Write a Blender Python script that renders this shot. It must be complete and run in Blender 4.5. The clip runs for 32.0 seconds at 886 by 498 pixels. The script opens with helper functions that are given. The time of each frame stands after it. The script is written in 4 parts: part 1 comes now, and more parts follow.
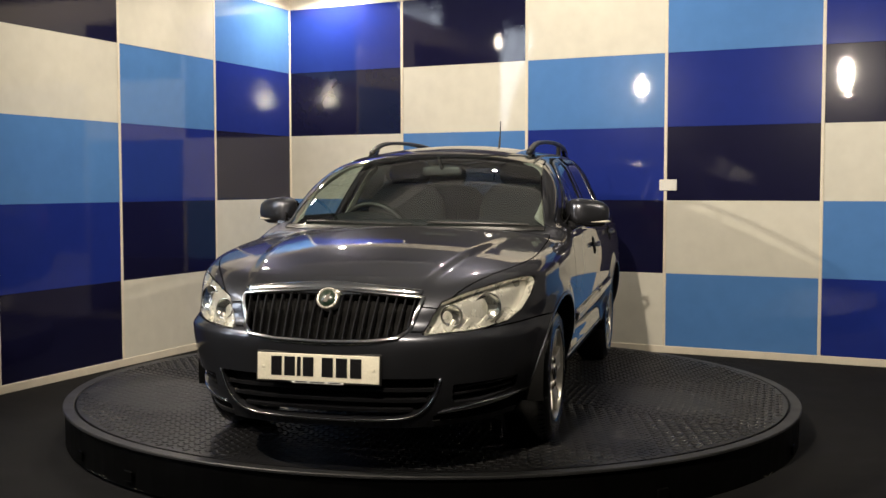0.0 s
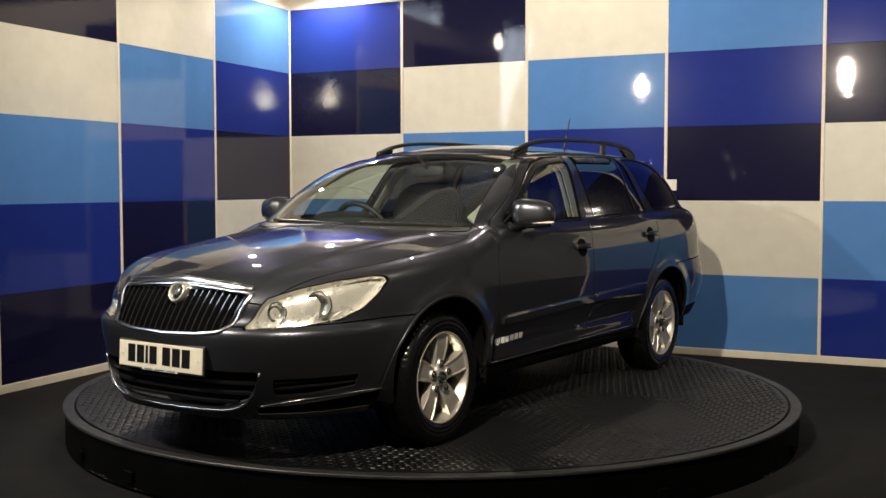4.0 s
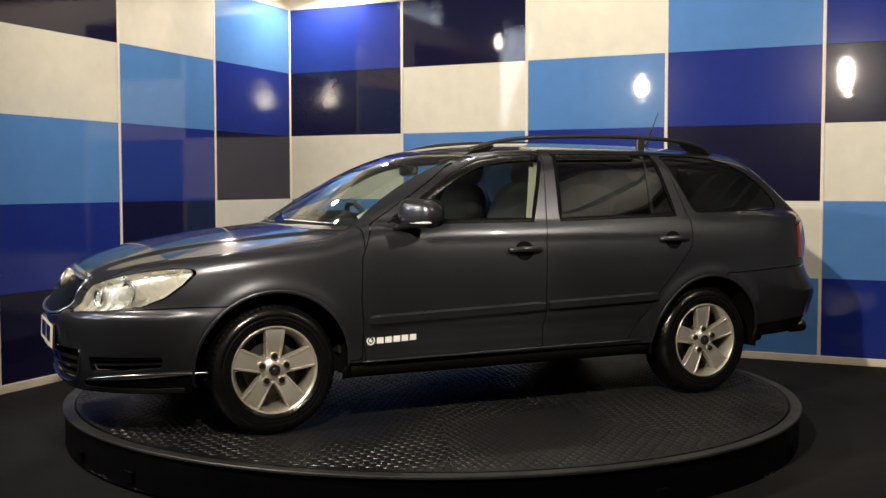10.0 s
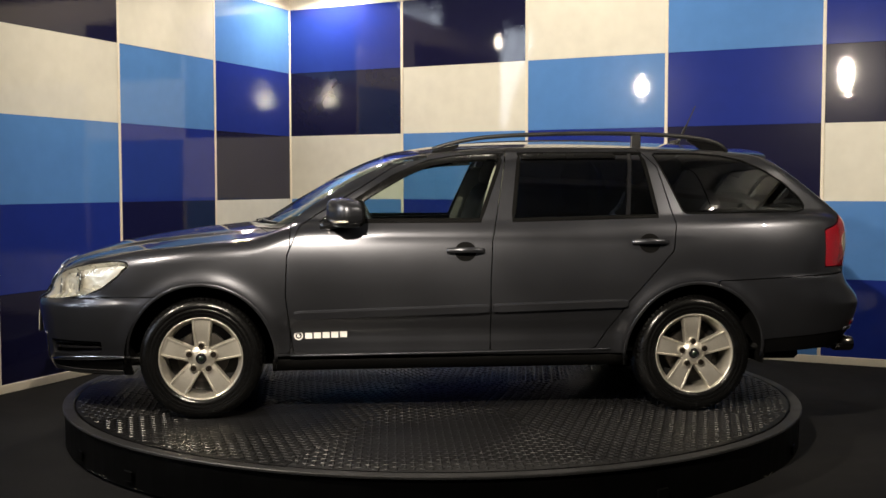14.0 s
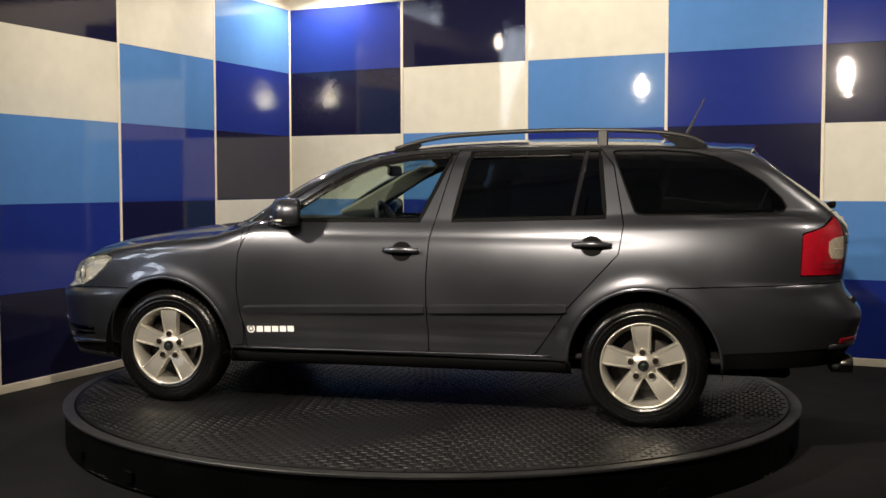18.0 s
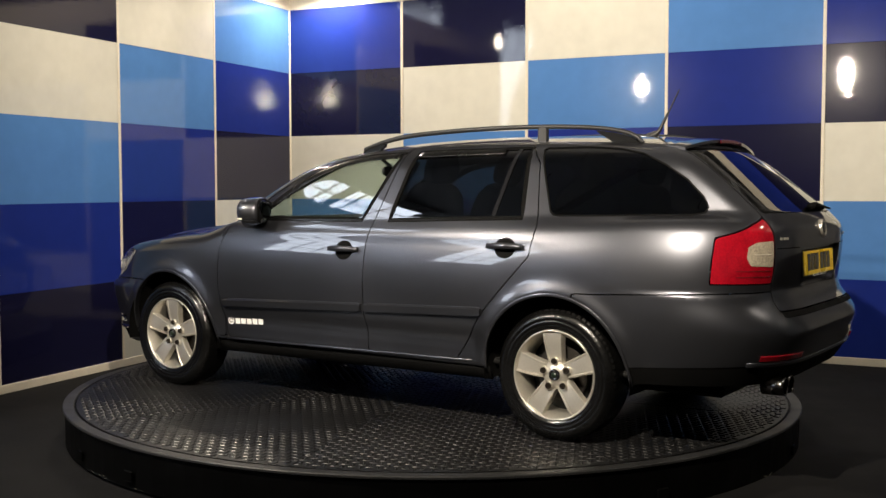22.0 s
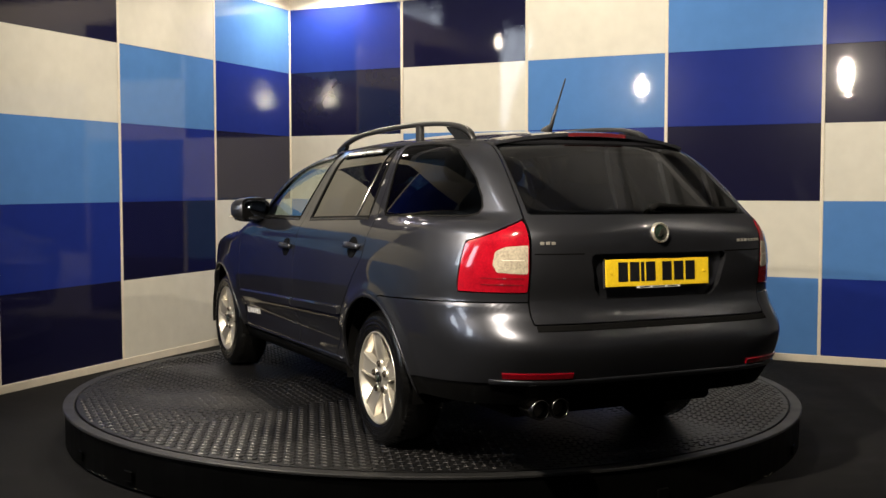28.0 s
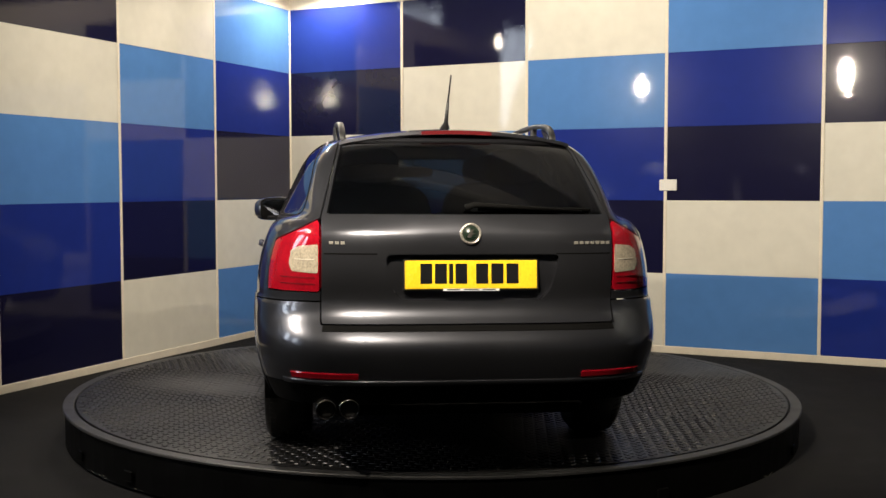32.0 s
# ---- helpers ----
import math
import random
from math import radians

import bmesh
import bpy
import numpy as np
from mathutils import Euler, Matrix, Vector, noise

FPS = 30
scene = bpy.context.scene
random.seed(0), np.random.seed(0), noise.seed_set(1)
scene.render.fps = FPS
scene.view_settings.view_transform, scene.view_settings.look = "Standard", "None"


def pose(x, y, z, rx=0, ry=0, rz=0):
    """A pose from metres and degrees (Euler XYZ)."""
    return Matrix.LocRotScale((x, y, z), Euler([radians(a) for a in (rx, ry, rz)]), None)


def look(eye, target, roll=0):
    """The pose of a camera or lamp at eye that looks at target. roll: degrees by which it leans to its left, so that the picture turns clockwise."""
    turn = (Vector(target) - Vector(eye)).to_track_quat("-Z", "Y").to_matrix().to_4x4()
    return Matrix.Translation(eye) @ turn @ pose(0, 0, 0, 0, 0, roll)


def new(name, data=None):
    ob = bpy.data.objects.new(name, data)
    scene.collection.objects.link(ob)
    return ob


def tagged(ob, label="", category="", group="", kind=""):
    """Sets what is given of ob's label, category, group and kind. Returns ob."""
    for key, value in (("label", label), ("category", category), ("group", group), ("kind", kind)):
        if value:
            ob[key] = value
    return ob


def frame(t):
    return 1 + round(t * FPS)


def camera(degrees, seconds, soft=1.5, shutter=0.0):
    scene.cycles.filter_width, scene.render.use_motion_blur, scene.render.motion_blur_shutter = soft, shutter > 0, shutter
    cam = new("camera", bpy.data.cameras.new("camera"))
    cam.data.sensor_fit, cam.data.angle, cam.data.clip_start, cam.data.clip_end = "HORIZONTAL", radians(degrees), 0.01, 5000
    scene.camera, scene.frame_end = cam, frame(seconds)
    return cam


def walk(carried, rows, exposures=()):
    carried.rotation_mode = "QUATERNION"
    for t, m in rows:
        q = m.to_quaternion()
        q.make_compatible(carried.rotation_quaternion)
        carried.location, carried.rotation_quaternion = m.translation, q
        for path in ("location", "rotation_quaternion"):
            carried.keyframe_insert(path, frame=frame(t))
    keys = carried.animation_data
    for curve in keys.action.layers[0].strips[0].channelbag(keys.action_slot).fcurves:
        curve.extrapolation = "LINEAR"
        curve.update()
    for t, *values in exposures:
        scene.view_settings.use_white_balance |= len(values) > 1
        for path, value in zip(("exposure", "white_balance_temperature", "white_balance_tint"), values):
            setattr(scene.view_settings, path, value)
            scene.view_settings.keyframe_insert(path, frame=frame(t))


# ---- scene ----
# ---- camera ----
cam = camera(44.93, 32.0)
walk(cam, [(0.0, pose(0.006, -6.443, 1.398, 86.661, 0.069, -0.477)), (32.0, pose(0.006, -6.443, 1.398, 86.661, 0.069, -0.477))])

# ---- light ----
world = bpy.data.worlds.new("world")
scene.world = world
world.use_nodes = True
world.node_tree.nodes["Background"].inputs[0].default_value = (0.5, 0.55, 0.65, 1)
world.node_tree.nodes["Background"].inputs[1].default_value = 0.02
scene.view_settings.exposure = 0.06

WARM = (1.0, 0.87, 0.70)

# the lamps that hang round the turntable: place, aim, watts, cone, softness
SPOTS = [
    ((-0.43, -4.12, 2.96), (1.25, 3.0, 1.65), 850, 98, 0.6),
    ((-2.75, -2.55, 2.84), (-0.1, -0.2, 0.6), 430, 84, 0.5),
    # added fill for the right of the back wall
    ((3.60, -2.70, 3.70), (1.8, 2.5, 1.6), 265, 111, 0.5),
    ((-1.68, 1.17, 3.08), (-1.3, 1.4, 0.0), 12, 168, 0.3),
    ((-1.05, 3.58, 3.24), (-1.1, 3.5, 0.0), 78, 168, 0.3),
    ((-1.95, 2.65, 3.34), (-0.45, -0.5, 0.0), 105, 92, 0.45),
    # added high fill for the upper back wall
    ((0.60, 1.70, 4.25), (0.8, 2.2, 0.0), 140, 168, 0.3),
]


def spot(eye, target, watts, angle, blend, size=0.04):
    data = bpy.data.lights.new("spot_light", "SPOT")
    data.energy, data.color, data.spot_size, data.spot_blend, data.shadow_soft_size = watts, WARM, radians(angle), blend, size
    ob = new("spot_light", data)
    ob.matrix_world = look(eye, target)
    return ob


for row in SPOTS:
    spot(*row)

# ---- materials ----


def mat(name, colour, rough=0.5, metal=0.0, coat=0.0, coat_rough=0.03, spread=0.12, scale=6.0, fine=120.0, bump=0.0, bump_scale=40.0, spec=0.5, fixed=False):
    """A principled surface with two scales of variation in colour and roughness."""
    m = bpy.data.materials.new(name)
    m.use_nodes = True
    t = m.node_tree
    b = t.nodes["Principled BSDF"]
    b.inputs["Metallic"].default_value = metal
    b.inputs["Coat Weight"].default_value = coat
    b.inputs["Coat Roughness"].default_value = coat_rough
    b.inputs["Specular IOR Level"].default_value = spec
    co = t.nodes.new("ShaderNodeTexCoord")
    geo = t.nodes.new("ShaderNodeNewGeometry")
    big, small = t.nodes.new("ShaderNodeTexNoise"), t.nodes.new("ShaderNodeTexNoise")
    big.inputs["Scale"].default_value, small.inputs["Scale"].default_value = scale, fine
    big.inputs["Detail"].default_value = 4
    for n in (big, small):
        t.links.new(geo.outputs["Position"] if fixed else co.outputs["Object"], n.inputs["Vector"])
    add = t.nodes.new("ShaderNodeMath")
    add.operation = "ADD"
    t.links.new(big.outputs["Fac"], add.inputs[0])
    t.links.new(small.outputs["Fac"], add.inputs[1])
    ramp = t.nodes.new("ShaderNodeMapRange")
    ramp.inputs["From Min"].default_value, ramp.inputs["From Max"].default_value = 0.6, 1.4
    ramp.inputs["To Min"].default_value, ramp.inputs["To Max"].default_value = 1 - spread, 1 + spread
    t.links.new(add.outputs[0], ramp.inputs["Value"])
    mul = t.nodes.new("ShaderNodeVectorMath")
    mul.operation = "SCALE"
    mul.inputs[0].default_value = colour
    t.links.new(ramp.outputs[0], mul.inputs["Scale"])
    t.links.new(mul.outputs[0], b.inputs["Base Color"])
    rr = t.nodes.new("ShaderNodeMapRange")
    rr.inputs["From Min"].default_value, rr.inputs["From Max"].default_value = 0.3, 0.7
    rr.inputs["To Min"].default_value, rr.inputs["To Max"].default_value = rough * 0.85, min(1, rough * 1.15)
    t.links.new(big.outputs["Fac"], rr.inputs["Value"])
    t.links.new(rr.outputs[0], b.inputs["Roughness"])
    if bump:
        bn = t.nodes.new("ShaderNodeTexNoise")
        bn.inputs["Scale"].default_value = bump_scale
        if fixed:
            tall = t.nodes.new("ShaderNodeVectorMath")
            tall.operation = "MULTIPLY"
            tall.inputs[1].default_value = (0.6, 0.6, 2.6)
            t.links.new(geo.outputs["Position"], tall.inputs[0])
            t.links.new(tall.outputs[0], bn.inputs["Vector"])
        else:
            t.links.new(co.outputs["Object"], bn.inputs["Vector"])
        bp = t.nodes.new("ShaderNodeBump")
        bp.inputs["Strength"].default_value = 1.0
        bp.inputs["Distance"].default_value = bump
        t.links.new(bn.outputs["Fac"], bp.inputs["Height"])
        if fixed:
            fn, stretch, bf = t.nodes.new("ShaderNodeTexNoise"), t.nodes.new("ShaderNodeVectorMath"), t.nodes.new("ShaderNodeBump")
            stretch.operation = "MULTIPLY"
            stretch.inputs[1].default_value = (6, 6, 170)
            fn.inputs["Scale"].default_value = 1.0
            t.links.new(geo.outputs["Position"], stretch.inputs[0])
            t.links.new(stretch.outputs[0], fn.inputs["Vector"])
            t.links.new(fn.outputs["Fac"], bf.inputs["Height"])
            bf.inputs["Distance"].default_value = 0.00011
            t.links.new(bf.outputs["Normal"], bp.inputs["Normal"])
        t.links.new(bp.outputs["Normal"], b.inputs["Normal"])
        if coat:
            t.links.new(bp.outputs["Normal"], b.inputs["Coat Normal"])
    return m


def glass(name, tint, gloss=0.02, base=0.065):
    """A thin pane: tinted see-through, with a mirror gloss that grows towards grazing angles."""
    m = bpy.data.materials.new(name)
    m.use_nodes = True
    t = m.node_tree
    t.nodes.remove(t.nodes["Principled BSDF"])
    tr, gl, mx, lw, pw, sc = (t.nodes.new(k) for k in ("ShaderNodeBsdfTransparent", "ShaderNodeBsdfGlossy", "ShaderNodeMixShader", "ShaderNodeLayerWeight", "ShaderNodeMath", "ShaderNodeMath"))
    tr.inputs[0].default_value = (*tint, 1)
    gl.inputs["Roughness"].default_value = gloss
    lw.inputs["Blend"].default_value = 0.5
    pw.operation, sc.operation = "POWER", "MULTIPLY_ADD"
    pw.inputs[1].default_value = 4.0
    sc.inputs[1].default_value, sc.inputs[2].default_value = 0.9, base
    t.links.new(lw.outputs["Facing"], pw.inputs[0])
    t.links.new(pw.outputs[0], sc.inputs[0])
    t.links.new(sc.outputs[0], mx.inputs[0])
    t.links.new(tr.outputs[0], mx.inputs[1])
    t.links.new(gl.outputs[0], mx.inputs[2])
    t.links.new(mx.outputs[0], t.nodes["Material Output"].inputs[0])
    return m


def glow(name, colour, strength):
    m = bpy.data.materials.new(name)
    m.use_nodes = True
    b = m.node_tree.nodes["Principled BSDF"]
    b.inputs["Base Color"].default_value = (*colour, 1)
    b.inputs["Emission Color"].default_value = (*colour, 1)
    b.inputs["Emission Strength"].default_value = strength
    return m


def panel_mat(name, colour, spec=0.5):
    return mat(name, colour, rough=0.035, coat=0.09, coat_rough=0.22, spread=0.06, scale=1.4, fine=9.0, bump=0.0013, bump_scale=1.5, spec=spec, fixed=True)


def plate_mat(name, value, rough, spec):
    """Dusty black rubber: every sheet wears its own film of dust, with scuffed lanes across it."""
    m = mat(name, (value, value, value * 1.04), rough, spread=0.6, scale=1.6, fine=16, bump=0.0005, bump_scale=150, spec=spec)
    t = m.node_tree
    b = t.nodes["Principled BSDF"]
    info, co, dust, lift, mix = (t.nodes.new(k) for k in ("ShaderNodeObjectInfo", "ShaderNodeTexCoord", "ShaderNodeTexNoise", "ShaderNodeMapRange", "ShaderNodeMix"))
    mix.data_type = "RGBA"
    old = b.inputs["Base Color"].links[0].from_socket
    dust.inputs["Scale"].default_value, dust.inputs["Detail"].default_value = 0.9, 7
    lift.inputs["From Min"].default_value, lift.inputs["From Max"].default_value = 0.45, 0.75
    lift.inputs["To Min"].default_value, lift.inputs["To Max"].default_value = 0.0, 0.55
    add = t.nodes.new("ShaderNodeMath")
    add.operation = "MULTIPLY_ADD"
    add.inputs[1].default_value = 0.30
    t.links.new(info.outputs["Random"], add.inputs[0])
    t.links.new(dust.outputs["Fac"], add.inputs[2])
    t.links.new(co.outputs["Object"], dust.inputs["Vector"])
    t.links.new(add.outputs[0], lift.inputs["Value"])
    t.links.new(lift.outputs[0], mix.inputs["Factor"])
    t.links.new(old, mix.inputs["A"])
    mix.inputs["B"].default_value = (0.012, 0.012, 0.013, 1)
    t.links.new(mix.outputs["Result"], b.inputs["Base Color"])
    return m


CREAM = panel_mat("cream_laminate", (0.69, 0.67, 0.585))
SKY = panel_mat("light_blue_laminate", (0.086, 0.220, 0.52))
BLUE = panel_mat("royal_blue_laminate", (0.014, 0.029, 0.225))
NAVY = panel_mat("navy_laminate", (0.008, 0.008, 0.032))
TRIM = mat("cream_trim_paint", (0.72, 0.66, 0.54), 0.45)
CARPET = mat("black_carpet", (0.009, 0.009, 0.0095), 0.95, spread=0.35, scale=3, fine=300, bump=0.002, bump_scale=500, spec=0.15)
PLATE = plate_mat("black_rubber_plate", 0.0028, 0.42, 0.34)
BARS = plate_mat("worn_tread_bars", 0.0033, 0.36, 0.36)
RING = mat("worn_grey_ring", (0.024, 0.024, 0.0245), 0.45, 0.1, spread=0.5, scale=5, spec=0.35)
SKIRT = mat("black_painted_skirt", (0.0018, 0.0018, 0.0018), 0.5, spread=0.4, scale=5, spec=0.07, bump=0.002, bump_scale=9)
DARKWALL = mat("grey_hall_wall", (0.55, 0.55, 0.56), 0.8)
HALL = mat("grey_hall_ceiling", (0.72, 0.73, 0.74), 0.8)
PALEWALL = mat("pale_grey_wall_paint", (0.70, 0.70, 0.69), 0.8, scale=0.8)
DARKPOST = mat("dark_steel_paint", (0.045, 0.047, 0.05), 0.5)
PAINT = mat("anthracite_metallic_paint", (0.083, 0.086, 0.098), 0.33, 0.9, coat=1.0, coat_rough=0.02, spread=0.05, scale=2.0, fine=900, spec=0.2)
PAINT.node_tree.nodes["Principled BSDF"].inputs["Specular Tint"].default_value = (0.28, 0.28, 0.32, 1)
BLACK = mat("black_plastic", (0.012, 0.012, 0.012), 0.42, spread=0.2)
# rubber trim, and black put for shade on sill, valance, tailgate and bowls
MATT_BLACK = mat("matt_black_rubber_and_shade", (0.003, 0.003, 0.003), 0.7, spread=0.2, spec=0.06)
SMOKE = mat("smoked_plastic", (0.004, 0.004, 0.004), 0.25, spread=0.2, spec=0.25)
GLOSSBLACK = mat("gloss_black_trim", (0.009, 0.009, 0.010), 0.10, coat=0.6)
CHROME = mat("chrome", (0.80, 0.80, 0.80), 0.15, 1.0, spread=0.03)
# colour darkened to stand in for the dark surroundings it mirrors
MIRROR = mat("darkened_mirror", (0.22, 0.24, 0.28), 0.02, 1.0, spread=0.02)
ALLOY = mat("silver_alloy", (0.60, 0.57, 0.50), 0.32, 0.75, coat=0.3, spread=0.06)
RUBBER = mat("tyre_rubber", (0.003, 0.003, 0.003), 0.22, spread=0.5, bump=0.0013, bump_scale=80, spec=0.4)
BOLT = mat("dark_bolt_steel", (0.06, 0.05, 0.04), 0.35, 0.9)
TIPS = mat("dark_chrome", (0.16, 0.15, 0.14), 0.22, 1.0, spread=0.4, scale=20)
STEEL = mat("brake_steel", (0.12, 0.11, 0.10), 0.4, 0.9)
CLOTH = mat("dark_seat_cloth", (0.011, 0.0115, 0.0125), 0.9, bump=0.001, bump_scale=300, spec=0.1)
BEIGE = mat("pale_interior_trim", (0.33, 0.32, 0.28), 0.7)
RED = mat("red_lens", (0.25, 0.003, 0.010), 0.12, coat=1.0, spread=0.35, scale=14)
DEEPRED = mat("deep_red_lens", (0.10, 0.01, 0.012), 0.12, coat=1.0)
CLEARLENS = mat("frosted_clear_lens", (0.33, 0.29, 0.22), 0.15, coat=1.0, spread=0.35, scale=30)
AMBER = mat("clear_indicator_lens", (0.65, 0.6, 0.5), 0.15, coat=1.0)
REFLECTOR = mat("lamp_reflector", (0.72, 0.71, 0.67), 0.28, 0.6, spread=0.1, scale=12, bump=0.004, bump_scale=28)
WHITE_PLATE = mat("white_plate", (0.64, 0.60, 0.48), 0.3)
YELLOW_PLATE = mat("yellow_plate", (0.80, 0.55, 0.02), 0.3)
DECAL = mat("white_decal", (0.8, 0.8, 0.78), 0.5)
GREEN = mat("green_enamel", (0.007, 0.016, 0.010), 0.3, coat=0.5)
SOCKET = mat("white_socket_plastic", (0.75, 0.73, 0.68), 0.35)
GLASS = glass("clear_car_glass", (0.84, 0.91, 0.86), 0.02, 0.085)
SCREEN = glass("windscreen_glass", (0.80, 0.90, 0.86), 0.02, 0.125)
TINT = glass("tinted_car_glass", (0.065, 0.068, 0.072), 0.02, 0.11)
LENS = glass("clear_lamp_cover", (0.93, 0.93, 0.9))
TUBE = glow("tube_glow", (1.0, 0.93, 0.8), 22)
DAYLIGHT = glow("daylight_pane", (0.80, 0.88, 1.0), 10.0)

# ---- building helpers ----


def link(name, me, material, parent=None, label=""):
    ob = new(name, me)
    if material and not me.materials:
        me.materials.append(material)
    if parent:
        ob.parent = parent
    if label:
        ob["label"] = label
    return ob


def part(name, bm, material, parent=None, label="", smooth=False):
    """One mesh object from a bmesh, under a thing or a part."""
    me = bpy.data.meshes.new(name)
    bm.to_mesh(me)
    bm.free()
    if smooth:
        me.shade_smooth()
    return link(name, me, material, parent, label)


def thing(name, label, category, group="", kind="", m=None):
    ob = tagged(new(name), label, category, group, kind)
    if m is not None:
        ob.matrix_world = m
    return ob


def box(sx, sy, sz, at=(0, 0, 0), bevel=0.0, segs=2, m=None):
    bm = bmesh.new()
    bmesh.ops.create_cube(bm, size=1, matrix=Matrix.Translation(at) @ Matrix.Diagonal((sx, sy, sz, 1)))
    if bevel:
        bmesh.ops.bevel(bm, geom=bm.edges[:], offset=bevel, segments=segs, affect="EDGES", profile=0.5)
    if m is not None:
        bm.transform(m)
    return bm


def lathe(profile, n=48, m=None, closed=False, sweep=360, start=0):
    """Turns (radius, height) pairs about z."""
    bm = bmesh.new()
    rings = []
    full = sweep >= 360
    for i in range(n if full else n + 1):
        a = radians(start) + radians(sweep) * i / n
        rings.append([bm.verts.new((r * math.cos(a), r * math.sin(a), h)) for r, h in profile])
    k = len(profile)
    for i in range(n):
        a, b = rings[i], rings[(i + 1) % len(rings)]
        for j in range(k if closed else k - 1):
            vs = [a[j], b[j], b[(j + 1) % k], a[(j + 1) % k]]
            if len(set(vs)) == 4:
                bm.faces.new(vs)
    bmesh.ops.remove_doubles(bm, verts=bm.verts, dist=1e-5)
    bmesh.ops.recalc_face_normals(bm, faces=bm.faces)
    if m is not None:
        bm.transform(m)
    return bm


def tube(points, radius, n=8, m=None, flat=1.0):
    """A round bar along points; radius may be a list."""
    bm = bmesh.new()
    pts = [Vector(q) for q in points]
    rad = radius if isinstance(radius, (list, tuple)) else [radius] * len(pts)
    rings = []
    for i, q in enumerate(pts):
        d = (pts[min(i + 1, len(pts) - 1)] - pts[max(i - 1, 0)]).normalized()
        side = d.cross(Vector((0, 0, 1)))
        side = side.normalized() if side.length > 1e-4 else Vector((0, 1, 0))
        up = side.cross(d).normalized()
        rings.append([bm.verts.new(q + rad[i] * (math.cos(a) * side + flat * math.sin(a) * up)) for a in (2 * math.pi * j / n for j in range(n))])
    for a, b in zip(rings, rings[1:]):
        for j in range(n):
            bm.faces.new((a[j], a[(j + 1) % n], b[(j + 1) % n], b[j]))
    bm.faces.new(rings[0][::-1])
    bm.faces.new(rings[-1])
    bmesh.ops.recalc_face_normals(bm, faces=bm.faces)
    if m is not None:
        bm.transform(m)
    return bm


def slab(outline, depth, m=None, bevel=0.0):
    """A plate with the given 2D outline in x, y, from z 0 to depth."""
    bm = bmesh.new()
    vs = [bm.verts.new((x, y, 0)) for x, y in outline]
    f = bm.faces.new(vs)
    r = bmesh.ops.extrude_face_region(bm, geom=[f])
    bmesh.ops.translate(bm, verts=[v for v in r["geom"] if isinstance(v, bmesh.types.BMVert)], vec=(0, 0, depth))
    bmesh.ops.recalc_face_normals(bm, faces=bm.faces)
    if bevel:
        bmesh.ops.bevel(bm, geom=bm.edges[:], offset=bevel, segments=1, affect="EDGES")
    if m is not None:
        bm.transform(m)
    return bm


# ---- the hall ----
SHEET, ROW, FOOT = 1.2386, 0.61, 0.06
CORNER = Vector((-1.403, 4.125, 0))
COLOURS = (SKY, BLUE, NAVY, CREAM)


def wall(name, label, m, count, first, step, direction):
    """A checkered wall that starts at the corner m and runs along its x axis; its face looks along -y."""
    w = tagged(new(name), label, "wall", "", "structure")
    w.matrix_world = m
    s = direction
    part("backing", box(count * SHEET, 0.10, 3.4, (s * count * SHEET / 2, 0.062, 1.7)), TRIM, w, "plain cream backing board")
    bm = box(SHEET - 0.022, 0.012, ROW, (0, 0, 0), 0.0015, 1)
    meshes = {}
    for c in COLOURS:
        me = bpy.data.meshes.new("panel")
        bm.to_mesh(me)
        me.materials.append(c)
        meshes[c.name] = me
    bm.free()
    for i in range(count):
        for r in range(5):
            c = COLOURS[(first + step * i + 4 - r) % 4]
            ob = link("panel", meshes[c.name], c, w)
            ob.location = (s * (i + 0.5) * SHEET, 0.006 - (0.0025 if r == 4 else 0.0), FOOT + (r + 0.5) * ROW)
    for i in range(count + 1):
        part("joint_strip", box(0.026, 0.016, 5 * ROW, (s * (i * SHEET), 0.002, FOOT + 2.5 * ROW), 0.003, 1), TRIM, w)
    part("top_board", box(count * SHEET, 0.02, 0.25, (s * count * SHEET / 2, 0.002, FOOT + 5 * ROW + 0.125), 0.003, 1), TRIM, w)
    part("skirting", box(count * SHEET, 0.02, FOOT, (s * count * SHEET / 2, 0.0, FOOT / 2), 0.003, 1), TRIM, w, "cream skirting board")
    return w


BACK_TURN, LEFT_TURN = -26.06, 65.89
wall("wall_north", "wall of glossy blue, navy and cream checker panels", pose(*CORNER, 0, 0, BACK_TURN), 5, 1, 1, 1)
wall("wall_west", "wall of glossy blue, navy and cream checker panels", pose(*CORNER, 0, 0, LEFT_TURN), 4, 0, -1, -1)

ground = part("floor", box(26, 26, 0.1, (0, -3, -0.05)), CARPET)
tagged(ground, "black carpet floor of a dark hall", "floor", "", "structure")


def hall_shell():
    # unseen walls, made pale grey so they bounce fill onto the car
    for name, at, size in (("wall_south", (0, -13, 2.6), (24, 0.2, 5.4)), ("wall_far", (0, 7.5, 2.6), (24, 0.2, 5.4)), ("wall_side", (-10.5, -3, 2.6), (0.2, 20, 5.4))):
        tagged(part(name, box(*size, at), DARKWALL), "plain grey wall out of view that closes the hall", "wall", "", "structure")
    bm = box(24, 24, 0.2, (0, -3, 5.4))
    for k in range(8):
        bmesh.ops.create_cube(bm, size=1.0, matrix=pose(2.8 + 0.95 * k, -3, 5.24) @ Matrix.Diagonal((0.14, 23.6, 0.12, 1)))
    tagged(part("ceiling", bm, HALL), "pale grey hall ceiling with purlins on one side", "ceiling", "", "structure")
    for y in (-11, -8.5, -6, -3.5, -1, 1.5, 4):
        b = part("roof_beam", box(22, 0.12, 0.22, (0, y, 5.18), 0.01, 1), DARKWALL)
